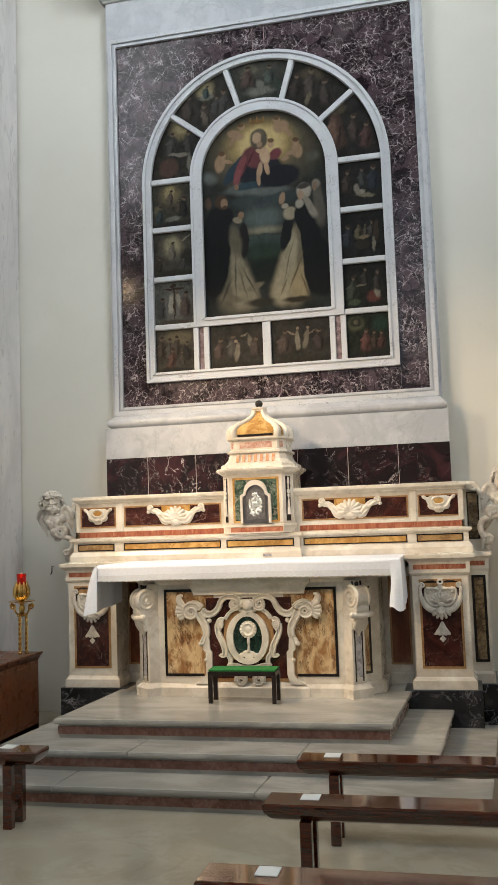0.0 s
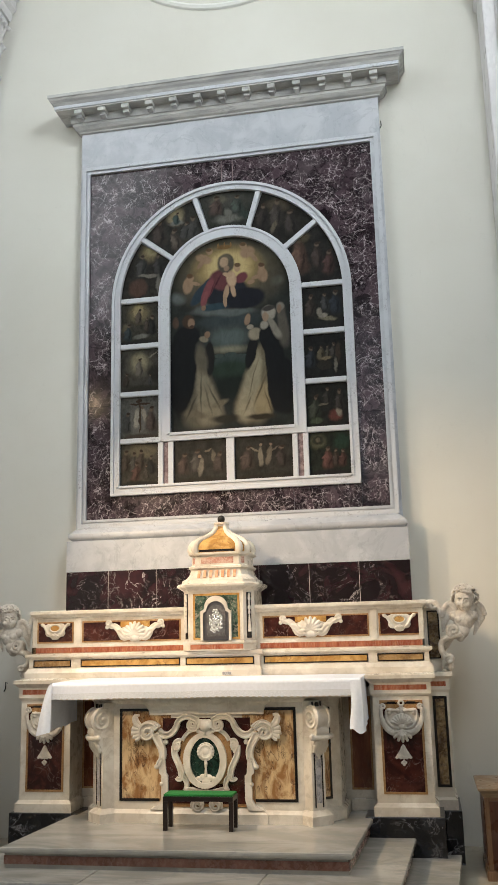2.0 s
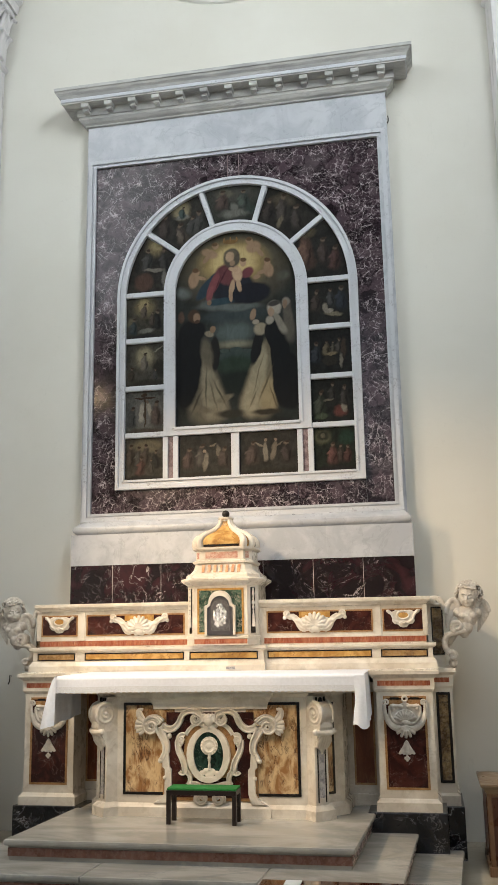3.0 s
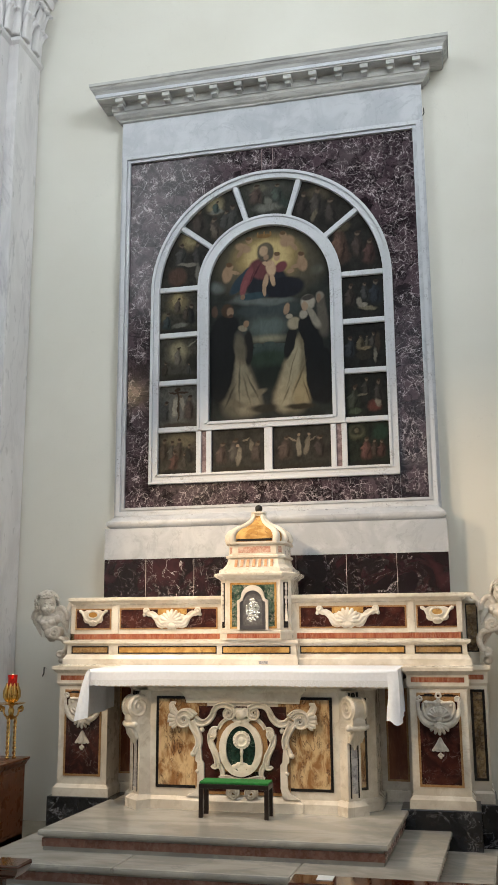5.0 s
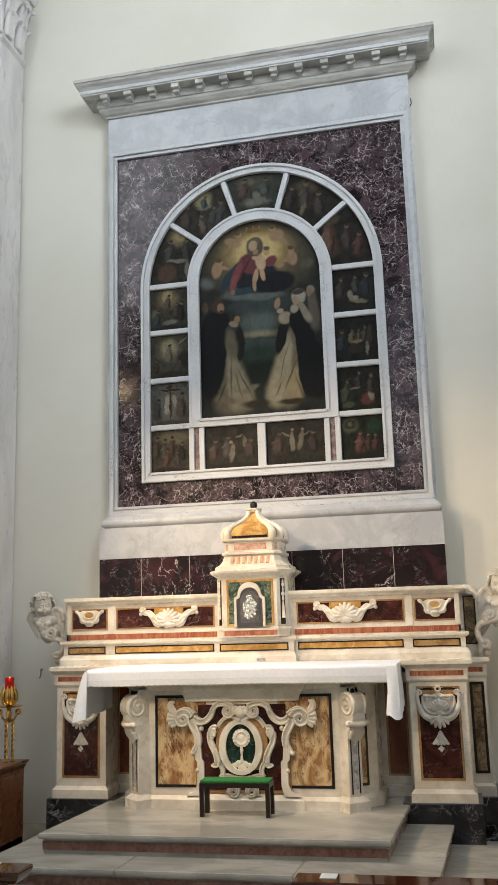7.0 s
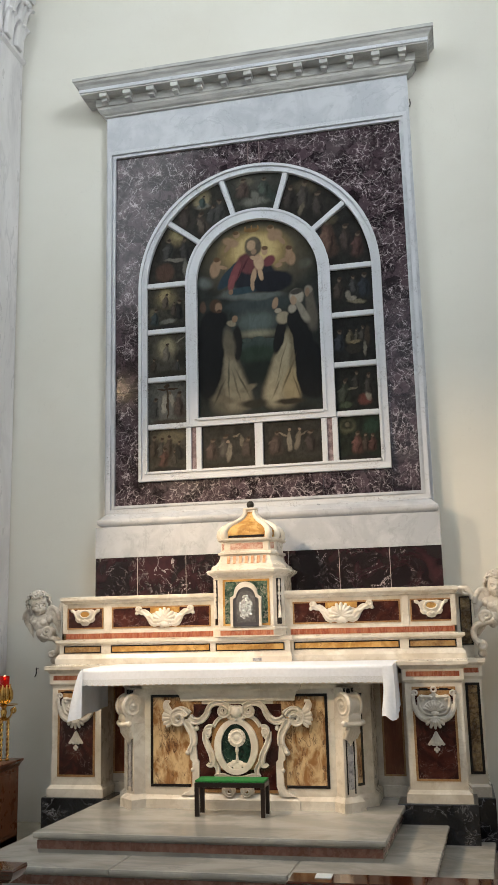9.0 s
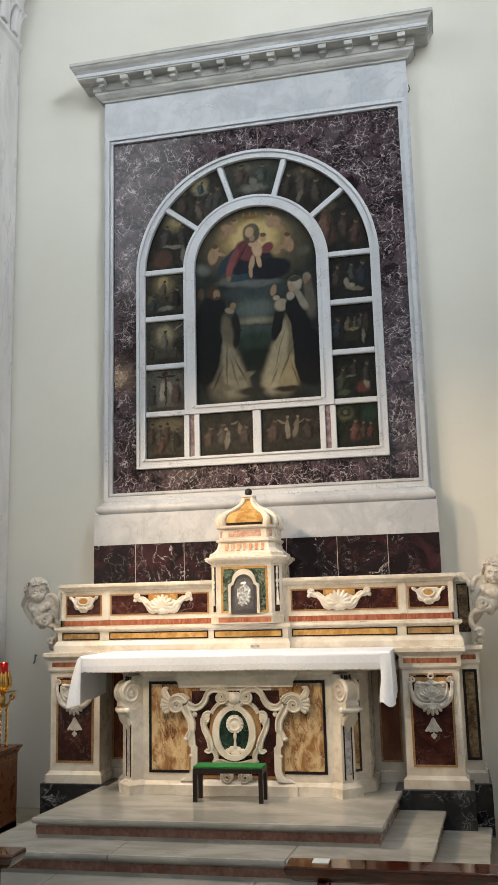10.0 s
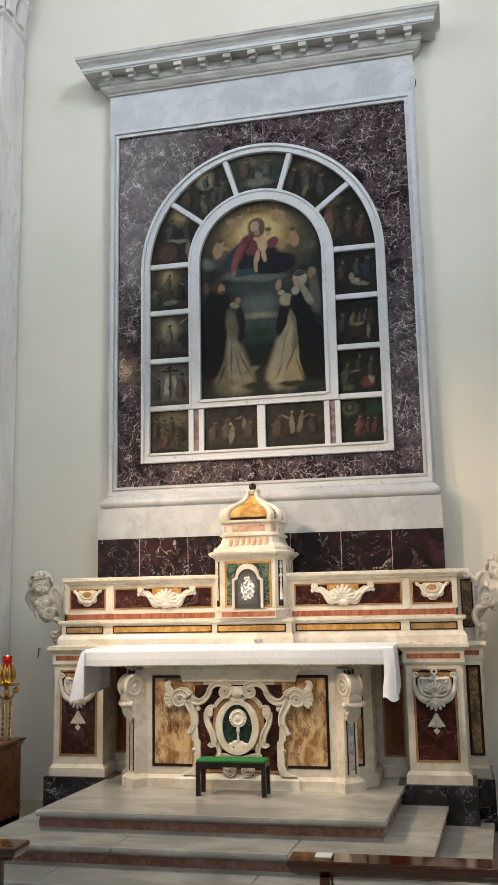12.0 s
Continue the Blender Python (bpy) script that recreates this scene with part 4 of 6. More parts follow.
FOOT_ROW = [
    ("three", (0.030, 0.028, 0.024), form(-0.62, -0.18, 0.44, (0.070, 0.042, 0.032), 6) + form(-0.10, -0.10, 0.50, (0.062, 0.052, 0.042), -3) + [(0.02, -0.30, 0.11, 0.44, 6, PALE, 0.45, 0.6), (0.00, 0.16, 0.06, 0.09, 0, (0.20, 0.155, 0.115), 0.4), (0.52, 0.10, 0.09, 0.38, -10, (0.12, 0.105, 0.080), 0.45), (0.30, 0.44, 0.16, 0.05, -24, (0.13, 0.11, 0.08), 0.45)] + form(0.72, -0.20, 0.44, (0.050, 0.034, 0.026), -4) + [(0.0, -0.95, 1.1, 0.22, 0, (0.020, 0.017, 0.013), 0.5)]),
    ("bound", (0.030, 0.028, 0.024), form(-0.55, -0.12, 0.50, (0.062, 0.040, 0.030), 4) + form(0.62, -0.10, 0.46, (0.036, 0.026, 0.022), -8) + [(-0.10, 0.02, 0.11, 0.46, -3, PALE, 0.4, 0.7), (-0.10, 0.54, 0.06, 0.09, 0, (0.18, 0.14, 0.10), 0.4), (0.18, 0.08, 0.10, 0.44, 10, (0.125, 0.108, 0.082), 0.4, 0.7), (0.24, 0.56, 0.055, 0.08, 0, (0.16, 0.12, 0.09), 0.4), (-0.30, 0.30, 0.20, 0.045, 28, (0.14, 0.12, 0.09), 0.45), (0.36, 0.34, 0.18, 0.045, -28, (0.11, 0.09, 0.07), 0.45), (0.0, -0.95, 1.1, 0.22, 0, (0.020, 0.017, 0.013), 0.5)]),
]
RAYS = [
    ("standing", (0.016, 0.015, 0.013), form(-0.50, -0.10, 0.62, (0.100, 0.046, 0.026), -3, 1.5) + form(0.15, -0.15, 0.46, (0.040, 0.026, 0.020), -4) + form(0.55, -0.40, 0.40, (0.060, 0.024, 0.018), 8) + [(-0.40, 0.60, 0.30, 0.20, 0, (0.060, 0.050, 0.030), 0.6)]),
    ("seated", (0.018, 0.016, 0.013), [(-0.12, 0.50, 0.40, 0.32, 0, (0.060, 0.050, 0.032), 0.6)] + form(-0.15, 0.15, 0.46, (0.050, 0.040, 0.032), 5) + form(-0.60, 0.10, 0.40, (0.030, 0.022, 0.018), 8) + form(0.30, -0.25, 0.44, (0.036, 0.028, 0.022), -12) + [(-0.25, -0.30, 0.10, 0.26, 20, (0.10, 0.085, 0.06), 0.5)]),
    ("cloud", (0.032, 0.034, 0.028), [(0.0, 0.55, 0.9, 0.45, 0, (0.050, 0.050, 0.042), 0.6), (-0.30, 0.62, 0.34, 0.26, 0, (0.090, 0.082, 0.062), 0.6)] + form(-0.38, 0.22, 0.46, (0.085, 0.048, 0.036), 3, 1.2) + form(0.38, 0.20, 0.46, (0.044, 0.060, 0.048), -4) + [(0.05, -0.42, 0.60, 0.24, 0, (0.115, 0.115, 0.10), 0.6), (0.05, -0.10, 0.14, 0.24, -10, (0.11, 0.11, 0.095), 0.5), (0.62, -0.30, 0.22, 0.24, 0, (0.026, 0.036, 0.030), 0.5)]),
    ("vision", (0.026, 0.024, 0.020), [(0.02, 0.52, 0.34, 0.40, 0, (0.150, 0.128, 0.080), 0.55), (0.02, 0.44, 0.25, 0.30, 0, (0.20, 0.17, 0.105), 0.4), (0.02, 0.24, 0.26, 0.10, 0, (0.15, 0.15, 0.135), 0.5)] + form(0.04, 0.38, 0.22, (0.030, 0.060, 0.056), 0) + form(-0.52, -0.12, 0.46, (0.046, 0.032, 0.024), -6) + form(0.02, -0.44, 0.40, (0.080, 0.058, 0.040), -18) + form(0.58, -0.06, 0.40, GREY, 4, 1.0) + form(0.34, -0.12, 0.30, GREY, 8, 1.0)),
    ("table", (0.024, 0.021, 0.017), [(0.15, 0.62, 0.44, 0.36, 0, (0.140, 0.115, 0.060), 0.6), (0.20, 0.66, 0.24, 0.20, 0, (0.21, 0.175, 0.095), 0.5)] + form(-0.20, 0.10, 0.42, (0.036, 0.036, 0.032), 8) + form(0.48, 0.05, 0.46, (0.026, 0.024, 0.022), -6) + [(0.05, -0.18, 0.44, 0.07, 4, (0.13, 0.12, 0.10), 0.45), (0.46, -0.52, 0.12, 0.34, 0, (0.12, 0.115, 0.098), 0.5), (-0.35, -0.60, 0.40, 0.34, 0, (0.062, 0.034, 0.024), 0.35)]),
]
levels = [(5.020, 5.481), (4.490, 4.962), (3.980, 4.432), (3.476, 3.922)]
for i, (z0, z1) in enumerate(levels):
    small_picture(rect(-1.211, -0.777 if i < 3 else -0.789, z0 - 0.002, z1 + 0.002), *WEST[i])
    small_picture(rect(0.777 if i < 3 else 0.789, 1.211, z0 - 0.002, z1 + 0.002), *EAST[i])
small_picture(rect(-0.626, -0.061, 3.474, 3.937), *FOOT_ROW[0])
small_picture(rect(0.021, 0.626, 3.474, 3.937), *FOOT_ROW[1])


def ray_field(a0, a1):
    n = 10
    out = [(1.207 * math.cos(radians(a0 + (a1 - a0) * i / n)), ZC + 1.207 * math.sin(radians(a0 + (a1 - a0) * i / n))) for i in range(n + 1)]
    return out + [(0.776 * math.cos(radians(a1 + (a0 - a1) * i / n)), ZC + 0.01 + 0.776 * math.sin(radians(a1 + (a0 - a1) * i / n))) for i in range(n + 1)]


for i, (a0, a1) in enumerate(((3, 36), (40, 71.5), (75.5, 105.5), (109.5, 140.5), (144.5, 177))):
    small_picture(ray_field(a0, a1), *RAYS[i])


def spotlight(s):
    root = thing("spotlight", "small dark spotlight with a warm bulb on a wall bracket", "spotlight")
    place = look((s * 2.53, -2.73, 5.14), (-s * 0.3, -0.8, 1.6))
    bm = turned(bmesh.new(), 0, 0, [(0.03, 0.16), (0.06, 0.14), (0.075, 0.0), (0.068, 0.0), (0.055, 0.12), (0.02, 0.13)], 18)
    bm.transform(place)
    part("housing", bm, M_IRON, root, "", 40)
    bm = turned(bmesh.new(), 0, 0, [(0.001, 0.045), (0.060, 0.045), (0.060, 0.04), (0.001, 0.04)], 18)
    bm.transform(place)
    part("bulb", bm, M_BULB, root, "glowing warm lamp face")
    part("bracket", sweep(bmesh.new(), [(s * 2.56, -2.78, 5.27), (s * 3.0, -2.85, 5.25), (s * 3.36, -2.85, 5.25)], 0.015, 8), M_IRON, root)


spotlight(-1)


# ---- the altar ----
UNIT = Matrix.Diagonal((1.013, 1.0, 1.014, 1.0))
XA = 0.005
ZP = 3 * R / 1.014


def plate(x0, x1, yf, z0, z1, depth=0.02):
    """A thin inlaid slab whose face stands at yf."""
    return a_box(x0, x1, yf, yf + depth, z0, z1)


def border(x0, x1, yf, z0, z1, w, depth=0.015):
    return ring_plate(bmesh.new(), rect(x0, x1, z0, z1), rect(x0 + w, x1 - w, z0 + w, z1 - w), yf, yf + depth)


def shell(bm, cx, z, y, r, lobes=7, spread=150, up=True):
    """A fan of rounded ribs."""
    for i in range(lobes):
        a = radians(90 - spread / 2 + spread * i / (lobes - 1))
        d = 1 if up else -1
        tip = (cx + r * math.cos(a), y - 0.004, z + d * r * math.sin(a))
        sweep(bm, [(cx, y - 0.012, z), (cx + 0.5 * r * math.cos(a), y - 0.020, z + d * 0.5 * r * math.sin(a)), tip], [r * 0.08, r * 0.15, r * 0.17], 6)
        ball(bm, tip, r * 0.17, 6, 5)
    return bm


def pedestal(s):
    """The end block of the altar beside the table; s is the side."""
    name = "altar_pedestal"
    root = thing(name, "cream marble altar pedestal inlaid with dark red marble", "altar pedestal", "altar pedestals")

    def X(a, b):
        return tuple(sorted((XA + 0.018 + s * a, XA + 0.018 + s * b)))

    x0, x1 = X(1.322, 1.782)
    w0, w1 = X(1.765, 1.95)
    part("plinth", a_box(*X(1.22, 1.85), -1.055, -0.3, 0.0, 0.445, 0.006), M_BLACK, root, "black veined marble plinth")
    part("plinth", a_box(*X(1.855, 1.995), -0.62, 0.09, 0.0, 0.42, 0.006), M_BLACK, root, "black veined marble plinth")
    part("body", moulded(foot3(x0, x1, -1.0, -0.3), [(0.03, 0.446), (0.03, 0.515), (0.018, 0.525), (0.006, 0.54), (0.0, 0.545), (0.0, 1.375), (0.012, 1.385), (0.02, 1.40), (0.02, 1.485), (0.03, 1.495)]), M_WHITE, root)
    part("wing", moulded(foot3(w0, w1, -0.55, 0.095), [(0.02, 0.42), (0.02, 0.50), (0.0, 0.52), (0.0, 1.375), (0.012, 1.40), (0.012, 1.49)]), M_WHITE, root)
    part("shelf", moulded(foot3(x0, x1, -1.0, -0.3), [(0.03, 1.495), (0.045, 1.51), (0.06, 1.52), (0.06, 1.548), (0.05, 1.552)]), M_WHITE, root)
    part("shelf", moulded(foot3(w0, w1, -0.55, 0.095), [(0.015, 1.49), (0.04, 1.512), (0.04, 1.546)]), M_WHITE, root)
    part("red_inlay", plate(x0 + 0.015, x1 - 0.015, -1.023, 1.428, 1.468), M_ROSSO, root, "orange-red marble strip")
    part("red_inlay", plate(w0 + 0.03, w1 - 0.02, -0.565, 1.428, 1.468), M_ROSSO, root, "orange-red marble strip")
    part("panel_border", border(x0 + 0.055, x1 - 0.055, -1.006, 0.612, 1.345, 0.018), M_BROWN, root, "ochre marble border")
    part("panel", plate(x0 + 0.073, x1 - 0.073, -1.003, 0.63, 1.327), M_RED, root, "dark red marble panel")
    part("wing_panel", border(w0 + 0.045, w1 - 0.02, -0.556, 0.60, 1.345, 0.022), M_INK, root, "black slate border")
    part("wing_panel", plate(w0 + 0.067, w1 - 0.042, -0.553, 0.622, 1.323), M_ONYX, root, "brown green breccia panel")
    cx = (x0 + x1) / 2
    bm = bmesh.new()
    half = [(0.0, 1.085), (0.045, 1.088), (0.09, 1.105), (0.125, 1.145), (0.140, 1.20), (0.135, 1.262), (0.10, 1.285), (0.05, 1.275), (0.0, 1.30)]
    prism(bm, [(cx + x, z) for x, z in half] + [(cx - x, z) for x, z in half[-2:0:-1]], -1.014, -0.998)
    for d in (-1, 1):
        sweep(bm, [(cx + d * q[0], q[1], q[2]) for q in bow((0.166, 1.285), (0.172, 1.16), (0.13, 1.09), (0.045, 1.085), -1.020)], taper(15, 0.016, 0.026), 8, 0.8)
        sweep(bm, [(cx + d * q[0], q[1], q[2]) for q in curl(0.150, 1.295, 0.024, 0.006, 0, 1.2, -1.022, 16)], 0.010, 6)
        sweep(bm, [(cx + d * q[0], q[1], q[2]) for q in bow((0.125, 1.265), (0.135, 1.18), (0.10, 1.125), (0.03, 1.125), -1.022)], 0.009, 6)
        sweep(bm, [(cx + d * q[0], q[1], q[2]) for q in bow((0.02, 1.255), (0.06, 1.285), (0.085, 1.25), (0.12, 1.275), -1.020)], 0.013, 6)
        ball(bm, (cx + d * 0.098, -1.020, 1.245), 0.014, 8, 6)
    for k in range(-4, 5):
        a = radians(90 + k * 17)
        sweep(bm, [(cx + 0.02 * math.cos(a), -1.022, 1.145 + 0.02 * math.sin(a)), (cx + 0.055 * math.cos(a), -1.030, 1.145 + 0.055 * math.sin(a)), (cx + 0.092 * math.cos(a), -1.020, 1.145 + 0.092 * math.sin(a))], [0.006, 0.011, 0.014], 6)
    ball(bm, (cx, -1.018, 1.135), (0.035, 0.020, 0.022), 10, 8)
    shell(bm, cx, 1.110, -1.018, 0.085, 7, 150, False)
    half = [(0.0, 1.0), (0.014, 0.985), (0.028, 0.955), (0.052, 0.920), (0.070, 0.893), (0.056, 0.884), (0.040, 0.892), (0.026, 0.880), (0.012, 0.886)]
    prism(bm, [(cx + x, z) for x, z in half] + [(cx - x, z) for x, z in half[:0:-1]], -1.018, -0.998)
    ball(bm, (cx, -1.014, 0.925), (0.022, 0.012, 0.040), 8, 6)
    for dx, dz in ((0, 0.868), (-0.014, 0.856), (0.014, 0.856), (0, 0.840)):
        ball(bm, (cx + dx, -1.012, dz), 0.012, 8, 6)
    ring = [(cx + 0.020 * math.cos(a), -1.010, 1.322 + 0.020 * math.sin(a)) for a in [2 * math.pi * i / 16 for i in range(17)]]
    sweep(bm, ring, 0.010, 6)
    melt(part("carved_shell", bm, M_STATUE, root, "carved weathered marble shell with scrolls", 55), 0.0036, 1)
    part("ochre_ground", plate(cx - 0.13, cx + 0.13, -1.0065, 1.20, 1.315), M_BROWN, root, "ochre marble ground behind the shell")
    for d in (-1, 1):
        part("slate_bar", plate(*sorted((cx + d * 0.045, cx + d * 0.115)), -1.0075, 1.316, 1.334), M_INK, root, "black slate inlay")
    return root


pedestal(-1)
pedestal(1)

table = thing("altar_table", "cream marble altar table with inlaid front panels and carved scrolls", "altar")
FOOT = [(XA - 1.07, -0.3), (XA - 1.06, -1.075), (XA - 0.808, -1.325), (XA + 0.808, -1.325), (XA + 1.06, -1.075), (XA + 1.07, -0.3)]
part("body", moulded(FOOT, [(0.035, ZP), (0.035, 0.508), (0.026, 0.516), (0.012, 0.528), (0.0, 0.536), (0.0, 1.36), (0.02, 1.385), (0.02, 1.40)]), M_WHITE, table)
part("top_slab", moulded([(XA - 1.258, -0.3), (XA - 1.258, -1.435), (XA + 1.258, -1.435), (XA + 1.258, -0.3)], [(-0.03, 1.40), (0.0, 1.43), (0.02, 1.45), (0.02, 1.532)]), M_WHITE, table)
part("back_wall", a_box(XA - 1.345, XA + 1.345, -0.70, 0.09, ZP - 0.02, 1.44), M_WHITE, table)
for s in (-1, 1):
    x0, x1 = sorted((XA + s * 1.115, XA + s * 1.30))
    part("back_base", a_box(x0 - 0.01, x1 + 0.01, -0.73, -0.69, ZP, 0.53, 0.006), M_WHITE, table)
    part("back_panel", border(x0, x1, -0.706, 0.60, 1.36, 0.016), M_BROWN, table, "ochre marble border")
    part("back_panel", plate(x0 + 0.016, x1 - 0.016, -0.703, 0.616, 1.344), M_ROSSODARK, table, "reddish brown marble panel")
YF = -1.325
part("front_border", border(XA - 0.739, XA + 0.739, YF - 0.006, 0.598, 1.322, 0.022), M_INK, table, "black slate border")
part("front_panel", plate(XA - 0.717, XA - 0.30, YF - 0.003, 0.62, 1.30), M_SIENA, table, "mirrored yellow-brown breccia panel")
part("front_panel", plate(XA + 0.30, XA + 0.717, YF - 0.003, 0.62, 1.30), M_SIENA, table, "mirrored yellow-brown breccia panel")
part("centre_ground", plate(XA - 0.395, XA + 0.395, YF - 0.014, 0.56, 0.86), M_BROWN, table, "ochre marble border")
part("centre_ground", plate(XA - 0.365, XA + 0.365, YF - 0.018, 0.585, 1.245), M_RED, table, "dark red veined marble ground")
part("front_frieze", moulded(foot3(XA - 0.47, XA + 0.47, YF - 0.012, YF + 0.02), [(0.0, 1.268), (0.008, 1.272), (0.008, 1.288), (0.014, 1.31), (0.032, 1.345), (0.06, 1.368), (0.065, 1.385), (0.065, 1.402)]), M_WHITE, table)
part("front_foot", moulded(foot3(XA - 0.47, XA + 0.47, YF - 0.02, YF + 0.02), [(0.03, ZP), (0.03, 0.51), (0.01, 0.53), (-0.01, 0.55), (-0.02, 0.56)]), M_WHITE, table)


def both(bm, line, rad, seg=8, flat=0.75):
    for d in (-1, 1):
        sweep(bm, [(XA + d * q[0], q[1], q[2]) for q in line], rad, seg, flat)


YO = YF - 0.035
# outer brackets that climb to leafy scrolls and arch over to the crown
for d in (-1, 1):
    bm = bmesh.new()

    bracket = part("carved_bracket", prism(bm, [(XA + d * x, z) for x, z in ((0.47, 0.54), (0.40, 0.575), (0.375, 0.62), (0.372, 0.80), (0.392, 0.82), (0.392, 0.93), (0.345, 0.95), (0.335, 0.82), (0.318, 0.80), (0.318, 0.62), (0.34, 0.54))], YO - 0.008, YF + 0.005), M_CARVED, table, "carved white marble scroll bracket", 55)

    def one(line, rad, seg=8, flat=0.75):
        part("scroll", sweep(bmesh.new(), [(XA + d * q[0], q[1], q[2]) for q in line], [k * 0.88 for k in rad] if isinstance(rad, list) else rad * 0.88, seg, flat, True), M_CARVED, bracket, "", 40)

    one(bow((0.365, 0.93), (0.345, 1.02), (0.40, 1.06), (0.425, 1.13), YO), taper(15, 0.028, 0.036))
    one(curl(0.485, 1.135, 0.062, 0.008, 165, -1.6, YO - 0.012, 30), taper(31, 0.034, 0.012))
    one(bow((0.40, 1.165), (0.45, 1.225), (0.51, 1.215), (0.545, 1.16), YO - 0.006), taper(15, 0.030, 0.020))
    # leafy tuft at the outer end
    for k, (x, z, r0) in enumerate(((0.600, 1.195, 0.020), (0.618, 1.165, 0.022), (0.622, 1.130, 0.022), (0.610, 1.098, 0.020), (0.588, 1.075, 0.016))):
        part("leaf", sweep(bmesh.new(), [(XA + d * q[0], q[1], q[2]) for q in bow((0.515, 1.145), (0.55, 1.145 + (z - 1.145) * 0.5), (x - 0.02, z), (x, z + 0.006), YO - 0.012)], taper(15, 0.016, r0), 7, 0.9), M_CARVED, bracket, "", 50)
    for x0, x1, x2, r0 in ((0.535, 0.615, 0.560, 0.028), (0.520, 0.580, 0.600, 0.020)):
        part("leaf", sweep(bmesh.new(), [(XA + d * q[0], q[1], q[2]) for q in bow((x0, 1.165), (x1, 1.20), (x1 + 0.01, 1.285), (x2, 1.268), YO - 0.004)], taper(15, r0, 0.012), 7, 0.8), M_CARVED, bracket, "", 50)
    part("ochre_strip", plate(*sorted((XA + d * 0.288, XA + d * 0.320)), YF - 0.0055, 0.570, 0.845), M_BROWN, table, "ochre marble border")
    part("ochre_strip", plate(*sorted((XA + d * 0.18, XA + d * 0.288)), YF - 0.0055, 0.570, 0.600), M_BROWN, table, "ochre marble border")
    one(bow((0.40, 1.145), (0.33, 1.075), (0.26, 1.13), (0.235, 1.20), YO), taper(15, 0.032, 0.024))
    one(bow((0.240, 1.19), (0.22, 1.27), (0.12, 1.275), (0.065, 1.225), YO - 0.01), taper(15, 0.022, 0.026))
    one(curl(0.105, 1.195, 0.048, 0.008, 130, 1.8, YO - 0.016, 28), taper(29, 0.020, 0.010))
    one(bow((0.375, 0.98), (0.36, 0.93), (0.395, 0.91), (0.40, 0.87), YO), taper(15, 0.016, 0.022))
    for x, z, r in ((0.412, 0.868, 0.022), (0.372, 0.735, 0.018), (0.335, 1.06, 0.022)):
        part("bead", ball(bmesh.new(), (XA + d * x, YO, z), r, 8, 6), M_CARVED, bracket, "", 60)
# the oval cartouche in the middle
N = 48


def oval(rx, rz, cz=0.918):
    return [(XA - 0.005 + rx * math.cos(2 * math.pi * i / N), cz + rz * math.sin(2 * math.pi * i / N)) for i in range(N)]


part("cartouche_ground", prism(bmesh.new(), [(XA + x, z) for x, z in ((-0.16, 0.74), (0.16, 0.74), (0.225, 0.84), (0.20, 1.08), (0.11, 1.17), (-0.11, 1.17), (-0.20, 1.08), (-0.225, 0.84))], YF - 0.030, YF - 0.01), M_BROWN, table, "ochre marble ground of the cartouche")
bm = ring_plate(bmesh.new(), oval(0.180, 0.216), oval(0.124, 0.176), YF - 0.060, YF - 0.02)
bmesh.ops.bevel(bm, geom=[e for e in bm.edges if all(v.co.y < YF - 0.05 for v in e.verts) and e.calc_length() < 0.04 and len({round(v.co.y, 4) for v in e.verts}) == 1 and len(e.link_faces) == 2 and abs(e.calc_face_angle(0)) > 1.0], offset=0.010, segments=2, affect="EDGES")
part("oval_frame", bm, M_CARVED, table, "white marble oval frame", 40)
part("oval_field", prism(bmesh.new(), oval(0.126, 0.178), YF - 0.036, YF - 0.02), M_DKGREEN, table, "dark green marble oval")
def pair_scroll(line, rad, seg=8, flat=0.75):
    for d in (-1, 1):
        part("cartouche_scroll", sweep(bmesh.new(), [(XA + d * q[0], q[1], q[2]) for q in line], rad, seg, flat, True), M_CARVED, table, "carved white marble scroll", 40)


pair_scroll(bow((0.205, 1.065), (0.255, 1.09), (0.27, 1.02), (0.225, 0.99), YO - 0.008), taper(15, 0.018, 0.020))
pair_scroll(curl(0.236, 1.035, 0.028, 0.006, 60, -1.5, YO - 0.016, 20), 0.012)
pair_scroll(bow((0.262, 1.03), (0.275, 0.92), (0.205, 0.90), (0.200, 0.80), YO), taper(15, 0.020, 0.024))
pair_scroll(bow((0.200, 0.80), (0.205, 0.765), (0.235, 0.765), (0.250, 0.785), YO), taper(15, 0.022, 0.012))
pair_scroll(bow((0.195, 1.07), (0.165, 1.13), (0.13, 1.15), (0.08, 1.16), YO), 0.014)
pair_scroll(bow((0.19, 0.79), (0.15, 0.76), (0.15, 0.70), (0.185, 0.685), YO), taper(15, 0.020, 0.014))
pair_scroll(bow((0.185, 0.685), (0.13, 0.72), (0.06, 0.66), (0.0, 0.675), YO), taper(15, 0.014, 0.018))
pair_scroll(curl(0.075, 0.575, 0.045, 0.010, 90, 1.3, YO, 22), taper(23, 0.016, 0.010))
pair_scroll(bow((0.075, 0.62), (0.12, 0.62), (0.13, 0.58), (0.12, 0.55), YO), taper(15, 0.012, 0.008))
bm = bmesh.new()
ball(bm, (XA, YO - 0.02, 1.19), (0.048, 0.045, 0.050))
both(bm, bow((0.02, 1.225), (0.05, 1.24), (0.06, 1.20), (0.045, 1.17), YO - 0.03), 0.014)
both(bm, bow((0.0, 1.135), (0.05, 1.13), (0.08, 1.15), (0.085, 1.185), YO - 0.006), taper(15, 0.028, 0.012))
ball(bm, (XA, YO - 0.01, 1.13), (0.060, 0.02, 0.035))
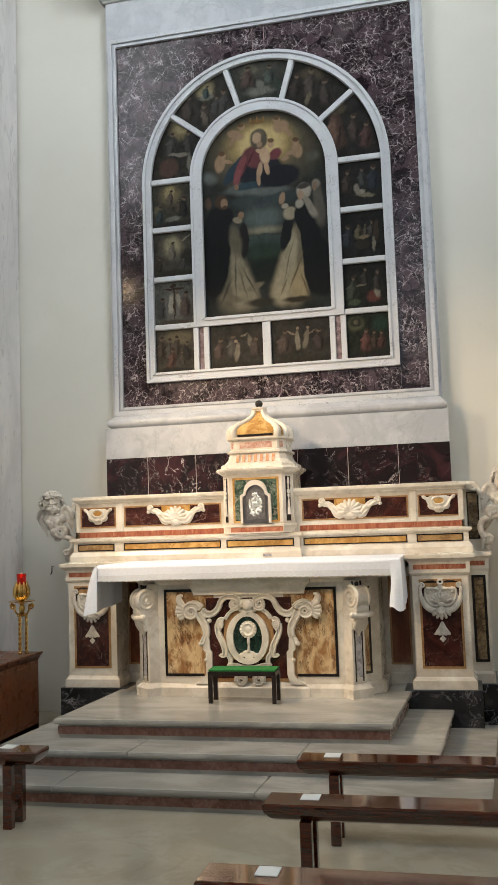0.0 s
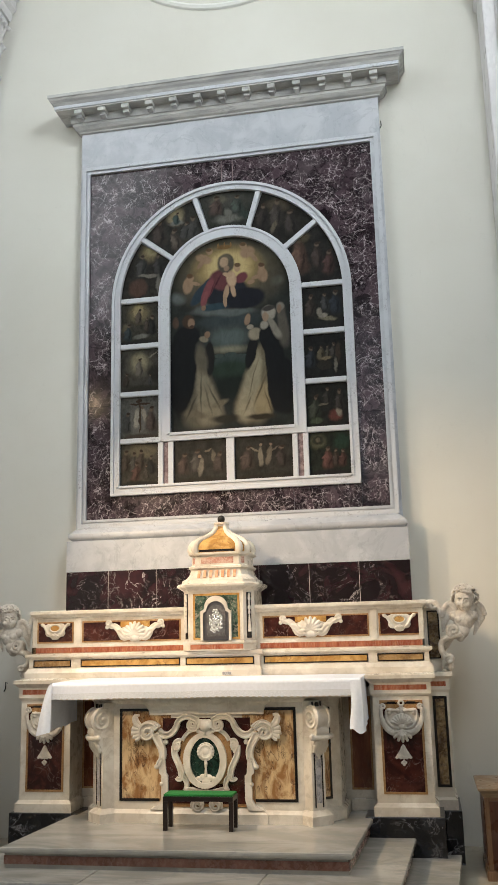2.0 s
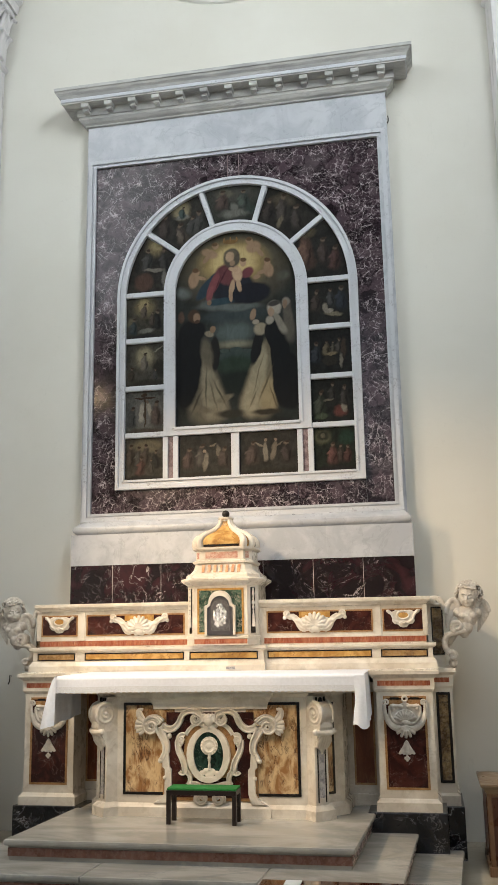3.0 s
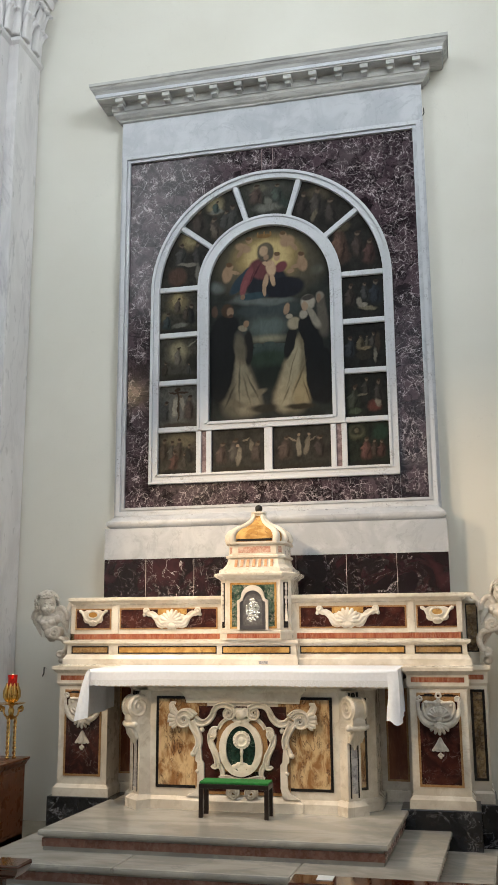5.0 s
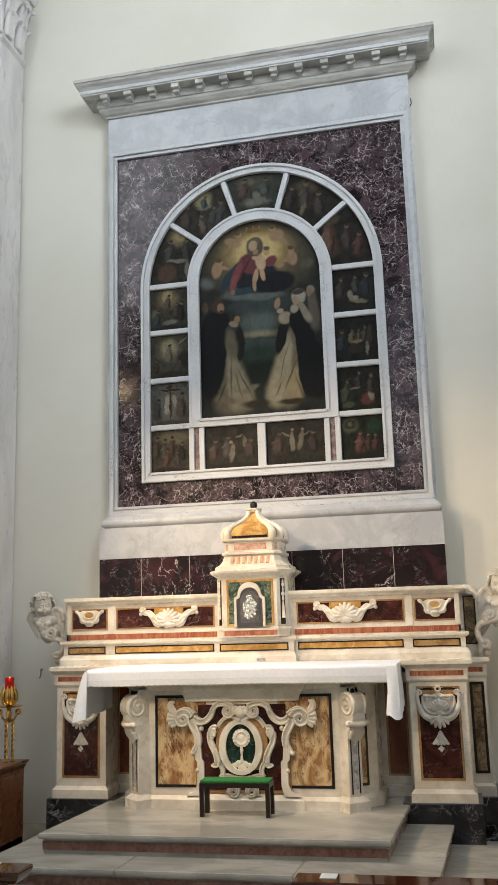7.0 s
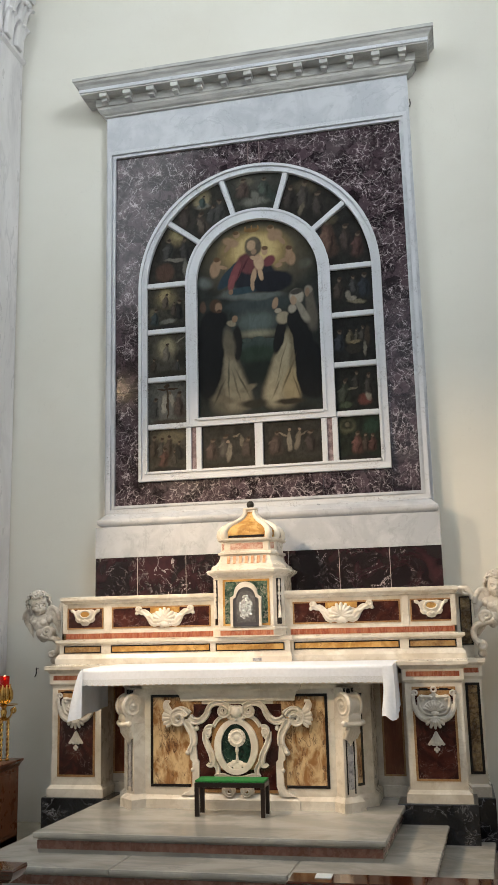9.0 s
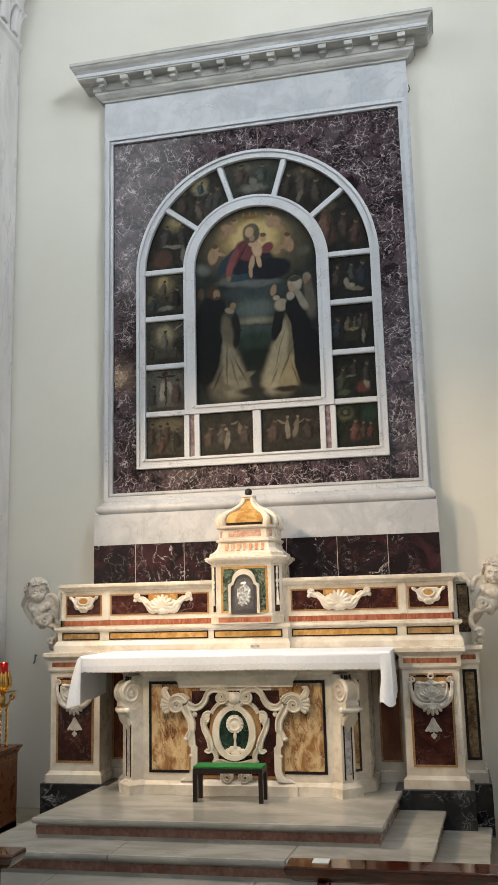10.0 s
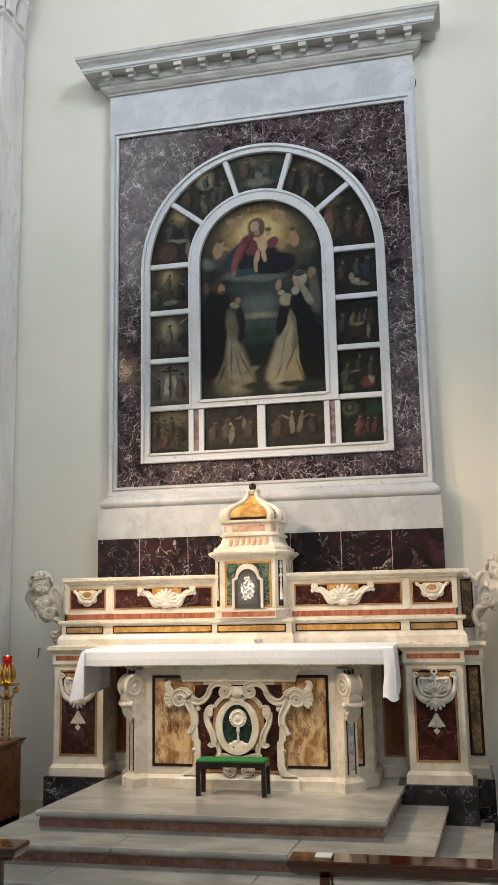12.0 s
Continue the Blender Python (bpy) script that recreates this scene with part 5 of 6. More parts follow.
sweep(bm, [(XA, YO - 0.03, 1.165), (XA, YO - 0.035, 1.12)], 0.006, 6)
melt(part("crown_ornament", bm, M_CARVED, table, "carved white marble crowning shell", 60), 0.004, 1)
bm = bmesh.new()
YM = YF - 0.040
for i in range(16):
    a = 2 * math.pi * i / 16
    sweep(bm, [(XA + 0.030 * math.cos(a), YM, 0.985 + 0.030 * math.sin(a)), (XA + 0.072 * math.cos(a), YM, 0.985 + 0.072 * math.sin(a))], [0.008, 0.013], 6)
sweep(bm, [(XA + 0.050 * math.cos(a), YM - 0.006, 0.985 + 0.050 * math.sin(a)) for a in [2 * math.pi * i / 20 for i in range(21)]], 0.008, 6)
ball(bm, (XA, YM, 0.985), (0.03, 0.012, 0.03))
sweep(bm, [(XA, YM, 0.92), (XA, YM, 0.89), (XA, YM, 0.86), (XA, YM, 0.80)], [0.010, 0.016, 0.009, 0.014], 8)
for x, z, r in ((-0.06, 0.775, 0.028), (-0.025, 0.79, 0.032), (0.02, 0.785, 0.034), (0.06, 0.775, 0.026), (0.0, 0.762, 0.04)):
    ball(bm, (XA + x, YM + 0.004, z), (r, 0.012, r * 0.8), 10, 6)
melt(part("sunburst_relief", bm, M_CARVED, table, "white marble sunburst on a stem above clouds", 60), 0.003, 1)


def console(s):
    """A scrolled bracket that stands on the slanting corner face; built facing -y, then turned."""
    place = Matrix.Translation((XA + s * 0.846, -1.287, 0)) @ Matrix.Rotation(radians(44 * s), 4, "Z")

    def put(name, bm, mat, label="", smooth=None):
        bm.transform(place)
        return part(name, bm, mat, table, label, smooth)

    put("console_foot", moulded([(-0.078, 0.03), (-0.078, -0.105), (0.078, -0.105), (0.078, 0.03)], [(0.026, ZP), (0.026, 0.508), (0.016, 0.518), (0.004, 0.53), (-0.010, 0.545)]), M_WHITE)
    put("console_shaft", a_box(-0.066, 0.066, -0.092, 0.03, 0.54, 1.10, 0.006), M_WHITE)
    for x in (-0.043, 0.031):
        put("console_line", plate(x, x + 0.012, -0.0945, 0.565, 0.985), M_INK, "black slate line")
    put("console_inlay", plate(-0.026, 0.026, -0.0945, 0.60, 0.98), M_GREYINLAY, "grey veined marble strip")
    bm = bmesh.new()
    yc, zc = -0.098, 1.238
    for x, w, rad in ((-0.056, 0.022, 0.102), (0.0, 0.10, 0.090), (0.056, 0.022, 0.102)):
        m = Matrix.Translation((x, yc, zc)) @ Matrix.Rotation(radians(90), 4, "Y")
        bmesh.ops.create_cone(bm, cap_ends=True, segments=32, radius1=rad, radius2=rad, depth=w, matrix=m)
    for d in (-1, 1):
        sp = [(d * 0.069, yc + q[0], zc + q[2]) for q in curl(0, 0, 0.092, 0.010, 60, 2.1, 0, 44)]
        sweep(bm, sp, taper(45, 0.012, 0.007), 6)
        ball(bm, (d * 0.068, yc, zc), 0.017, 8, 6)
    # flank below the volute, sweeping back into the shaft
    pr = [(-0.165, 1.175), (-0.172, 1.135), (-0.160, 1.095), (-0.130, 1.060), (-0.105, 1.02), (-0.094, 0.975), (0.02, 0.975), (0.02, 1.372), (-0.085, 1.372), (-0.098, 1.30)]
    va = [bm.verts.new((-0.064, y, z)) for y, z in pr]
    vb = [bm.verts.new((0.064, y, z)) for y, z in pr]
    for i in range(len(pr)):
        j = (i + 1) % len(pr)
        bm.faces.new((va[i], va[j], vb[j], vb[i]))
    bm.faces.new(va), bm.faces.new(vb)
    # rolled bolster and a ribbed leaf below the volute
    sweep(bm, [(-0.088, -0.150, 1.098), (-0.03, -0.172, 1.090), (0.03, -0.172, 1.090), (0.088, -0.150, 1.098)], 0.020, 8)
    for d in (-1, 1):
        ball(bm, (d * 0.092, -0.148, 1.099), 0.026, 8, 6)
    for k in range(-2, 3):
        sweep(bm, [(k * 0.018, -0.160, 1.075), (k * 0.027, -0.138, 1.030), (k * 0.024, -0.112, 0.985), (k * 0.012, -0.100, 0.925 + 0.022 * abs(k))], [0.014, 0.018, 0.015, 0.007], 6)
    melt(put("console_volute", bm, M_CARVED, "carved white marble volute with a leaf", 50), 0.0045, 1)
    # the dark of an oval hole, put on as a black plate
    put("console_eye", prism(bmesh.new(), [(0.016 * math.cos(2 * math.pi * i / 16), 1.335 + 0.028 * math.sin(2 * math.pi * i / 16)) for i in range(16)], -0.104, -0.07), M_INK, "black oval drawn for the shade in a hole")
    for x in (-0.045, 0.035):
        put("console_bar", a_box(x, x + 0.010, -0.1035, -0.07, 1.330, 1.365), M_INK, "black slate bar")


console(-1)
console(1)
# breccia panels on the slanting corners
for s in (-1, 1):
    d = Vector((0.252, 0.25)).normalized()
    place = Matrix.Translation((XA + s * 0.908, -1.2258, 0)) @ Matrix.Rotation(s * math.atan2(d.y, d.x), 4, "Z")
    bm = border(0.0 if s > 0 else -0.115, 0.115 if s > 0 else 0.0, -0.006, 0.60, 1.31, 0.020)
    bm.transform(place)
    part("corner_border", bm, M_INK, table, "black slate border")
    bm = plate(0.02 if s > 0 else -0.095, 0.095 if s > 0 else -0.02, -0.003, 0.62, 1.29)
    bm.transform(place)
    part("corner_panel", bm, M_SIENA, table, "yellow-brown breccia panel")

# ---- the shelf tiers above the table ----
XG = -0.005
tier = thing("altar_gradine", "two-tier cream marble altar shelf inlaid with red and yellow marble", "altar shelf")
part("lower_tier", moulded(foot3(XG - 1.845, XG + 1.835, -0.66, 0.09), [(0.03, 1.528), (0.03, 1.60), (0.01, 1.635), (0.0, 1.64), (0.0, 1.725), (0.02, 1.735), (0.03, 1.745), (0.03, 1.765), (0.0, 1.77)]), M_WHITE, tier)
part("lower_centre", moulded(foot3(XG - 0.365, XG + 0.36, -0.73, -0.5), [(0.015, 1.527), (0.015, 1.60), (0.0, 1.64), (0.0, 1.725), (0.025, 1.74), (0.025, 1.766), (0.0, 1.771)]), M_WHITE, tier)
part("upper_tier", moulded(foot3(XG - 1.785, XG + 1.785, -0.645, 0.09), [(0.0, 1.768), (0.0, 2.095), (0.015, 2.10), (0.02, 2.112), (0.04, 2.125), (0.05, 2.135), (0.05, 2.16), (0.04, 2.164)]), M_WHITE, tier)
for x0, x1 in ((-1.785, -0.36), (0.355, 1.785)):
    part("red_band", plate(XG + x0, XG + x1, -0.648, 1.778, 1.826), M_ROSSO, tier, "orange-red marble band")
for x0, x1, y in ((-1.80, -1.43, -0.66), (-1.335, -0.385, -0.66), (-0.315, 0.31, -0.73), (0.385, 1.31, -0.66), (1.39, 1.79, -0.66)):
    part("yellow_border", border(XG + x0, XG + x1, y - 0.005, 1.648, 1.716, 0.010), M_INK, tier, "black slate border")
    part("yellow_panel", plate(XG + x0 + 0.010, XG + x1 - 0.010, y - 0.003, 1.658, 1.706), M_YELLOW if abs(x0) < 1.36 and x1 > -1.4 else M_OCHRE, tier, "siena yellow marble panel")
for s in (-1, 1):
    for a, b in ((0.38, 1.33), (1.415, 1.775)):
        x0, x1 = sorted((XG + s * a, XG + s * b))
        part("panel_border", border(x0, x1, -0.651, 1.868, 2.062, 0.013), M_BROWN, tier, "ochre marble border")
        part("red_panel", plate(x0 + 0.013, x1 - 0.013, -0.648, 1.881, 2.049), M_RED, tier, "dark red veined marble panel")
    for x in (1.372, 1.79):
        part("pilaster_strip", a_box(XG + s * x - 0.03, XG + s * x + 0.03 - 0.015 * (x > 1.5), -0.655, -0.64, 1.83, 2.095, 0.004), M_WHITE, tier)
    # large shell with scrolled wings
    bm = bmesh.new()
    cx = XG + s * 0.815
    shell(bm, cx, 1.935, -0.660, 0.100, 9, 190, True)
    half = [(0.0, 1.872), (0.03, 1.866), (0.06, 1.884), (0.10, 1.872), (0.14, 1.890), (0.165, 1.930), (0.178, 1.972), (0.205, 1.984), (0.228, 1.984), (0.255, 1.996), (0.278, 2.02), (0.272, 2.048), (0.24, 2.052), (0.215, 2.034), (0.19, 2.036), (0.16, 2.02), (0.13, 1.992), (0.11, 2.0), (0.0, 2.03)]
    prism(bm, [(cx + x, z) for x, z in half] + [(cx - x, z) for x, z in half[-2:0:-1]], -0.660, -0.644)
    for d in (-1, 1):
        sweep(bm, [(cx + d * q[0], q[1], q[2]) for q in bow((0.05, 1.900), (0.155, 1.885), (0.15, 1.985), (0.235, 2.018), -0.662)], taper(15, 0.014, 0.012), 8, 0.8)
        sweep(bm, [(cx + d * q[0], q[1], q[2]) for q in curl(0.252, 2.035, 0.026, 0.006, 180, -1.2, -0.665, 14)], 0.013, 6)
        sweep(bm, [(cx + d * q[0], q[1], q[2]) for q in bow((0.05, 1.90), (0.13, 1.93), (0.12, 1.99), (0.17, 1.97), -0.66)], 0.018, 6)
        sweep(bm, [(cx + d * q[0], q[1], q[2]) for q in curl(0.06, 1.915, 0.03, 0.006, 0, 1.3, -0.672, 16)], 0.010, 6)
        ball(bm, (cx + d * 0.27, -0.655, 2.0), 0.018, 8, 6)
    ball(bm, (cx, -0.66, 1.905), (0.05, 0.025, 0.03))
    melt(part("carved_shell", bm, M_CARVED, tier, "carved white marble shell with wings", 55), 0.0036, 1)
    part("yellow_ground", plate(cx - 0.14, cx + 0.14, -0.6545, 2.0, 2.049), M_YELLOW, tier, "siena yellow marble ground")
    # small cartouche in the end panel
    bm = bmesh.new()
    cx = XG + s * 1.595
    half = [(0.0, 1.898), (0.028, 1.902), (0.046, 1.924), (0.080, 1.930), (0.098, 1.955), (0.094, 1.985), (0.112, 2.012), (0.142, 2.028), (0.146, 2.050), (0.122, 2.054), (0.098, 2.034), (0.066, 2.048), (0.0, 2.046)]
    prism(bm, [(cx + x, z) for x, z in half] + [(cx - x, z) for x, z in half[-2:0:-1]], -0.660, -0.644)
    sweep(bm, [(cx + 0.052 * math.cos(2 * math.pi * i / 24), -0.662, 2.004 + 0.034 * math.sin(2 * math.pi * i / 24)) for i in range(25)], 0.009, 6)
    for d in (-1, 1):
        sweep(bm, [(cx + d * q[0], q[1], q[2]) for q in bow((0.125, 2.035), (0.085, 2.01), (0.095, 1.95), (0.05, 1.945), -0.662)], 0.009, 6)
        ball(bm, (cx + d * 0.128, -0.660, 2.040), 0.014, 8, 6)
    shell(bm, cx, 1.955, -0.656, 0.042, 5, 110, False)
    melt(part("carved_cartouche", bm, M_CARVED, tier, "small carved white marble cartouche", 55), 0.0036, 1)
    part("oval_inlay", prism(bmesh.new(), [(cx + 0.043 * math.cos(2 * math.pi * i / 20), 2.004 + 0.026 * math.sin(2 * math.pi * i / 20)) for i in range(20)], -0.664, -0.648), M_YELLOW, tier, "yellow marble oval")
    # scrolled end piece with a dark breccia side panel
    xe = XG + s * 1.83
    part("end_wing", a_box(*sorted((xe - s * 0.03, xe + s * 0.115)), -0.38, 0.09, 1.53, 2.10, 0.006), M_WHITE, tier)
    x0, x1 = sorted((xe + s * 0.004, xe + s * 0.108))
    part("end_border", border(x0, x1, -0.386, 1.655, 2.075, 0.011), M_INK, tier, "black slate border")
    part("end_panel", plate(x0 + 0.011, x1 - 0.011, -0.383, 1.666, 2.064), M_ONYX, tier, "brown breccia panel")
    bm = bmesh.new()
    sweep(bm, [(xe + s * q[0], q[1], q[2]) for q in bow((0.0, 2.135), (0.08, 2.17), (0.12, 2.11), (0.125, 2.05), -0.40)], taper(15, 0.030, 0.026), 8)
    sweep(bm, [(xe + s * q[0], q[1], q[2]) for q in curl(0.062, 2.125, 0.040, 0.01, 60, -1.3, -0.41, 18)], 0.017, 8)
    part("end_scroll", bm, M_CARVED, tier, "carved marble scroll", 55)
part("letter_plate", a_box(0.02, 0.10, -0.755, -0.747, 1.562, 1.585), M_GREYINLAY, tier, "small grey plate")


def cherub(s):
    """A winged bust above a scroll, as one plain carved mesh."""
    bm = bmesh.new()
    hx, hy, hz = 2.165, -0.46, 2.150
    head = bmesh.new()
    ball(head, (0, 0.012, 0.022), (0.086, 0.090, 0.096), 20, 14)
    ball(head, (0, -0.010, -0.022), (0.070, 0.074, 0.068), 18, 12)
    for k in (-1, 1):
        ball(head, (k * 0.034, -0.056, -0.032), (0.028, 0.022, 0.026), 10, 8)
        sweep(head, [(k * 0.012, -0.081, 0.020), (k * 0.034, -0.082, 0.028), (k * 0.060, -0.066, 0.016)], [0.004, 0.0045, 0.004], 6)
        ball(head, (k * 0.034, -0.074, 0.004), (0.013, 0.007, 0.007), 8, 6)
        ball(head, (k * 0.011, -0.082, -0.024), (0.006, 0.006, 0.005), 6, 5)
    sweep(head, [(0, -0.080, 0.016), (0, -0.092, -0.008), (0, -0.100, -0.022)], [0.005, 0.006, 0.008], 7)
    ball(head, (0, -0.078, -0.044), (0.016, 0.008, 0.005), 8, 6)
    ball(head, (0, -0.075, -0.054), (0.012, 0.008, 0.005), 8, 6)
    ball(head, (0, -0.058, -0.072), (0.018, 0.014, 0.012), 8, 6)
    r = random.Random(4)
    for i in range(110):
        a, e = r.uniform(0, 2 * math.pi), r.uniform(-0.35, 1.45)
        p = Vector((math.cos(a) * math.cos(e), math.sin(a) * math.cos(e), math.sin(e)))
        if p.y < -0.42 and p.z < 0.50:
            continue
        c = Vector((p.x * 0.102, 0.012 + p.y * 0.094, 0.026 + p.z * 0.104))
        u = p.cross(Vector((0.2, 0.3, 1.0))).normalized()
        w = p.cross(u)
        g = r.uniform(0.017, 0.026)
        turn = r.choice((-1, 1))
        sweep(head, [c + (u * math.cos(q * turn) + w * math.sin(q * turn)) * g * (1 - 0.12 * q) + p * (0.004 * q) for q in [0.55 * j for j in range(12)]], [0.0085] * 10 + [0.008, 0.007], 5)
    sweep(head, [(0.0, 0.01, -0.06), (0.0, 0.018, -0.14)], [0.046, 0.054], 12)
    head.transform(Matrix.Translation((hx, hy, hz)) @ Matrix.Rotation(radians(-10 if s > 0 else -32), 4, "Z") @ Matrix.Rotation(radians(4), 4, "Y"))
    me = bpy.data.meshes.new("bust_head")
    head.to_mesh(me)
    head.free()
    bm.from_mesh(me)
    bpy.data.meshes.remove(me)
    # chest and shoulders that narrow to the scroll
    for x, y, z, rx, ry, rz in ((2.150, 0.02, 2.010, 0.098, 0.066, 0.070), (2.145, 0.015, 1.965, 0.086, 0.068, 0.075), (2.128, 0.010, 1.900, 0.064, 0.060, 0.075), (2.108, 0.005, 1.850, 0.046, 0.05, 0.055)):
        ball(bm, (x, hy + y, z), (rx, ry, rz), 16, 12)
    for k in (-1, 1):
        ball(bm, (2.147 + k * 0.040, hy - 0.022, 1.988), (0.042, 0.034, 0.034), 12, 8)
        ball(bm, (2.150 + k * 0.088, hy + 0.015, 2.018), (0.036, 0.042, 0.042), 12, 8)
    # wings of overlapping long feathers
    for k, root, top, out, tip in ((-1, (2.085, 2.06), (2.010, 2.125), (1.962, 2.01), (1.965, 1.885)), (1, (2.215, 2.05), (2.300, 2.110), (2.335, 2.02), (2.225, 1.850))):
        sweep(bm, bow(root, (root[0] + k * 0.02, top[1] + 0.03), (top[0] + k * 0.02, top[1] + 0.04), out, hy + 0.03), taper(15, 0.030, 0.020), 8, 0.8)
        for i in range(8):
            f = i / 7
            p0 = (root[0] + (top[0] - root[0]) * f, root[1] + (top[1] - root[1]) * f)
            p3 = (tip[0] + (out[0] - tip[0]) * f * 0.8 + k * 0.004, tip[1] + (out[1] - tip[1]) * f * 0.75)
            mid = ((p0[0] + p3[0]) / 2 + k * 0.030, (p0[1] + p3[1]) / 2 + 0.01)
            sweep(bm, bow(p0, mid, mid, p3, hy + 0.035 + 0.004 * (i % 2), 10), taper(11, 0.024, 0.010), 7, 0.6)
    # the bust ends in a scroll that leans on the shelf
    for yy in (-0.035, 0.0, 0.035):
        rad = 0.026 if yy else 0.020
        sweep(bm, bow((2.115, 1.87), (2.06, 1.83), (1.935, 1.865), (1.935, 1.755), hy + yy), taper(15, rad * 1.15, rad), 8)
        sweep(bm, bow((1.935, 1.76), (1.935, 1.71), (1.952, 1.69), (1.972, 1.668), hy + yy), taper(15, rad, rad), 8)
        sweep(bm, curl(2.000, 1.650, 0.034, 0.008, 140, -1.5, hy + yy, 22), taper(23, 0.022, 0.012), 8)
        sweep(bm, curl(2.048, 1.900, 0.050, 0.010, 250, -1.6, hy - 0.02 + yy, 24), taper(25, 0.020, 0.012), 8)
    ball(bm, (2.000, hy + 0.02, 1.585), (0.040, 0.05, 0.038), 12, 8)
    sweep(bm, [(1.950, hy + 0.10, 1.74), (2.05, hy + 0.03, 1.88)], [0.04, 0.04], 8)
    if s < 0:
        flip(bm, 0.0)
        for v in bm.verts:
            v.co.x += 0.003
            v.co.z -= 0.05 * min(1.0, max(0.0, (v.co.z - 1.58) / 0.25))
    return tagged(melt(link("cherub_bust", bm, M_STATUE, None, "", 70), 0.0042, 1), "weathered white marble winged bust on a scroll beside the altar shelf", "statue", "winged busts beside the altar")


cherub(-1)
cherub(1)

# ---- tabernacle ----
XT = -0.015
tab = thing("tabernacle", "cream marble tabernacle with a domed yellow top and arched silver door", "tabernacle")
TF = [(XT - 0.325, -0.3), (XT - 0.325, -0.70), (XT - 0.245, -0.80), (XT + 0.245, -0.80), (XT + 0.325, -0.70), (XT + 0.325, -0.3)]
part("body", moulded(TF, [(0.012, 1.771), (0.012, 1.782), (0.006, 1.784), (0.006, 1.826), (0.012, 1.83), (0.012, 1.848), (0.0, 1.855), (0.0, 2.295), (0.01, 2.305), (0.03, 2.318), (0.055, 2.335), (0.06, 2.352), (0.045, 2.362), (0.02, 2.368)]), M_WHITE, tab)
part("red_band", plate(XT - 0.24, XT + 0.24, -0.8085, 1.784, 1.826), M_ROSSO, tab, "orange-red marble band")
part("fluted_roof", moulded(TF, [(0.018, 2.366), (0.012, 2.395), (-0.02, 2.41), (-0.048, 2.44), (-0.062, 2.48), (-0.062, 2.495), (-0.045, 2.503), (-0.045, 2.522), (-0.07, 2.530)]), M_WHITE, tab)
for i in range(7):
    x = XT - 0.165 + 0.33 * i / 6
    bm = a_box(x - 0.014, x + 0.014, -0.005, 0.004, -0.036, 0.036, 0.003)
    bm.transform(Matrix.Translation((0, -0.762, 2.450)) @ Matrix.Rotation(radians(-24), 4, "X"))
    part("flute_inlay", bm, M_FLUTE, tab, "yellow-pink marble flute")
AF = [(XT - 0.255, -0.3), (XT - 0.255, -0.66), (XT - 0.20, -0.735), (XT + 0.20, -0.735), (XT + 0.255, -0.66), (XT + 0.255, -0.3)]
part("attic", moulded(AF, [(0.0, 2.528), (0.0, 2.615), (0.02, 2.622), (0.03, 2.632), (0.03, 2.645)]), M_WHITE, tab)
part("pink_inlay", plate(XT - 0.15, XT + 0.15, -0.738, 2.545, 2.602), M_PINK, tab, "pink breccia strip")
for s in (-1, 1):
    bm = plate(-0.022, 0.022, -0.003, 2.545, 2.602, 0.01)
    bm.transform(Matrix.Translation((XT + s * 0.2275, -0.6975, 0)) @ Matrix.Rotation(s * radians(53.7), 4, "Z"))
    part("pink_inlay", bm, M_PINK, tab)
CY, CX = -0.53, XT
DOME = [(1.0, 2.645), (1.04, 2.675), (1.03, 2.705), (0.96, 2.735), (0.82, 2.765), (0.62, 2.79), (0.44, 2.815), (0.30, 2.845), (0.21, 2.88), (0.19, 2.915)]


def dome_ring(k):
    return [(CX + q * k, CY + p * k) for q, p in ((-0.255, 0.12), (-0.255, -0.12), (-0.20, -0.205), (0.20, -0.205), (0.255, -0.12), (0.255, 0.12), (0.20, 0.2), (-0.20, 0.2))]


bm = bmesh.new()
rings = [[bm.verts.new((x, y, z)) for x, y in dome_ring(k)] for k, z in DOME]
for a, b in zip(rings, rings[1:]):
    for i in range(8):
        bm.faces.new((a[i], a[(i + 1) % 8], b[(i + 1) % 8], b[i]))
bm.faces.new(rings[0]), bm.faces.new(rings[-1])
part("dome", bm, M_YELLOW, tab, "siena yellow marble ogee dome", 40)
for i in range(8):
    line = [(*dome_ring(k * 1.0)[i], z) for k, z in DOME]
    bm = sweep(bmesh.new(), line, [0.034, 0.036, 0.034, 0.030, 0.026, 0.024, 0.022, 0.020, 0.018, 0.018], 8)
    part("dome_rib", bm, M_WHITE, tab, "white marble rib", 60)
part("dome_slot", a_box(XT - 0.165, XT + 0.165, -0.748, -0.70, 2.652, 2.672), M_INK, tab, "black slate strip")
bm = turned(bmesh.new(), CX, CY, [(0.055, 2.90), (0.055, 2.915), (0.072, 2.922), (0.072, 2.936), (0.05, 2.94), (0.02, 2.945)], 20)
part("dome_cap", bm, M_WHITE, tab, "", 40)
part("finial", ball(bmesh.new(), (CX, CY, 2.972), 0.036, 16, 12), M_IRON, tab, "dark round finial", 60)
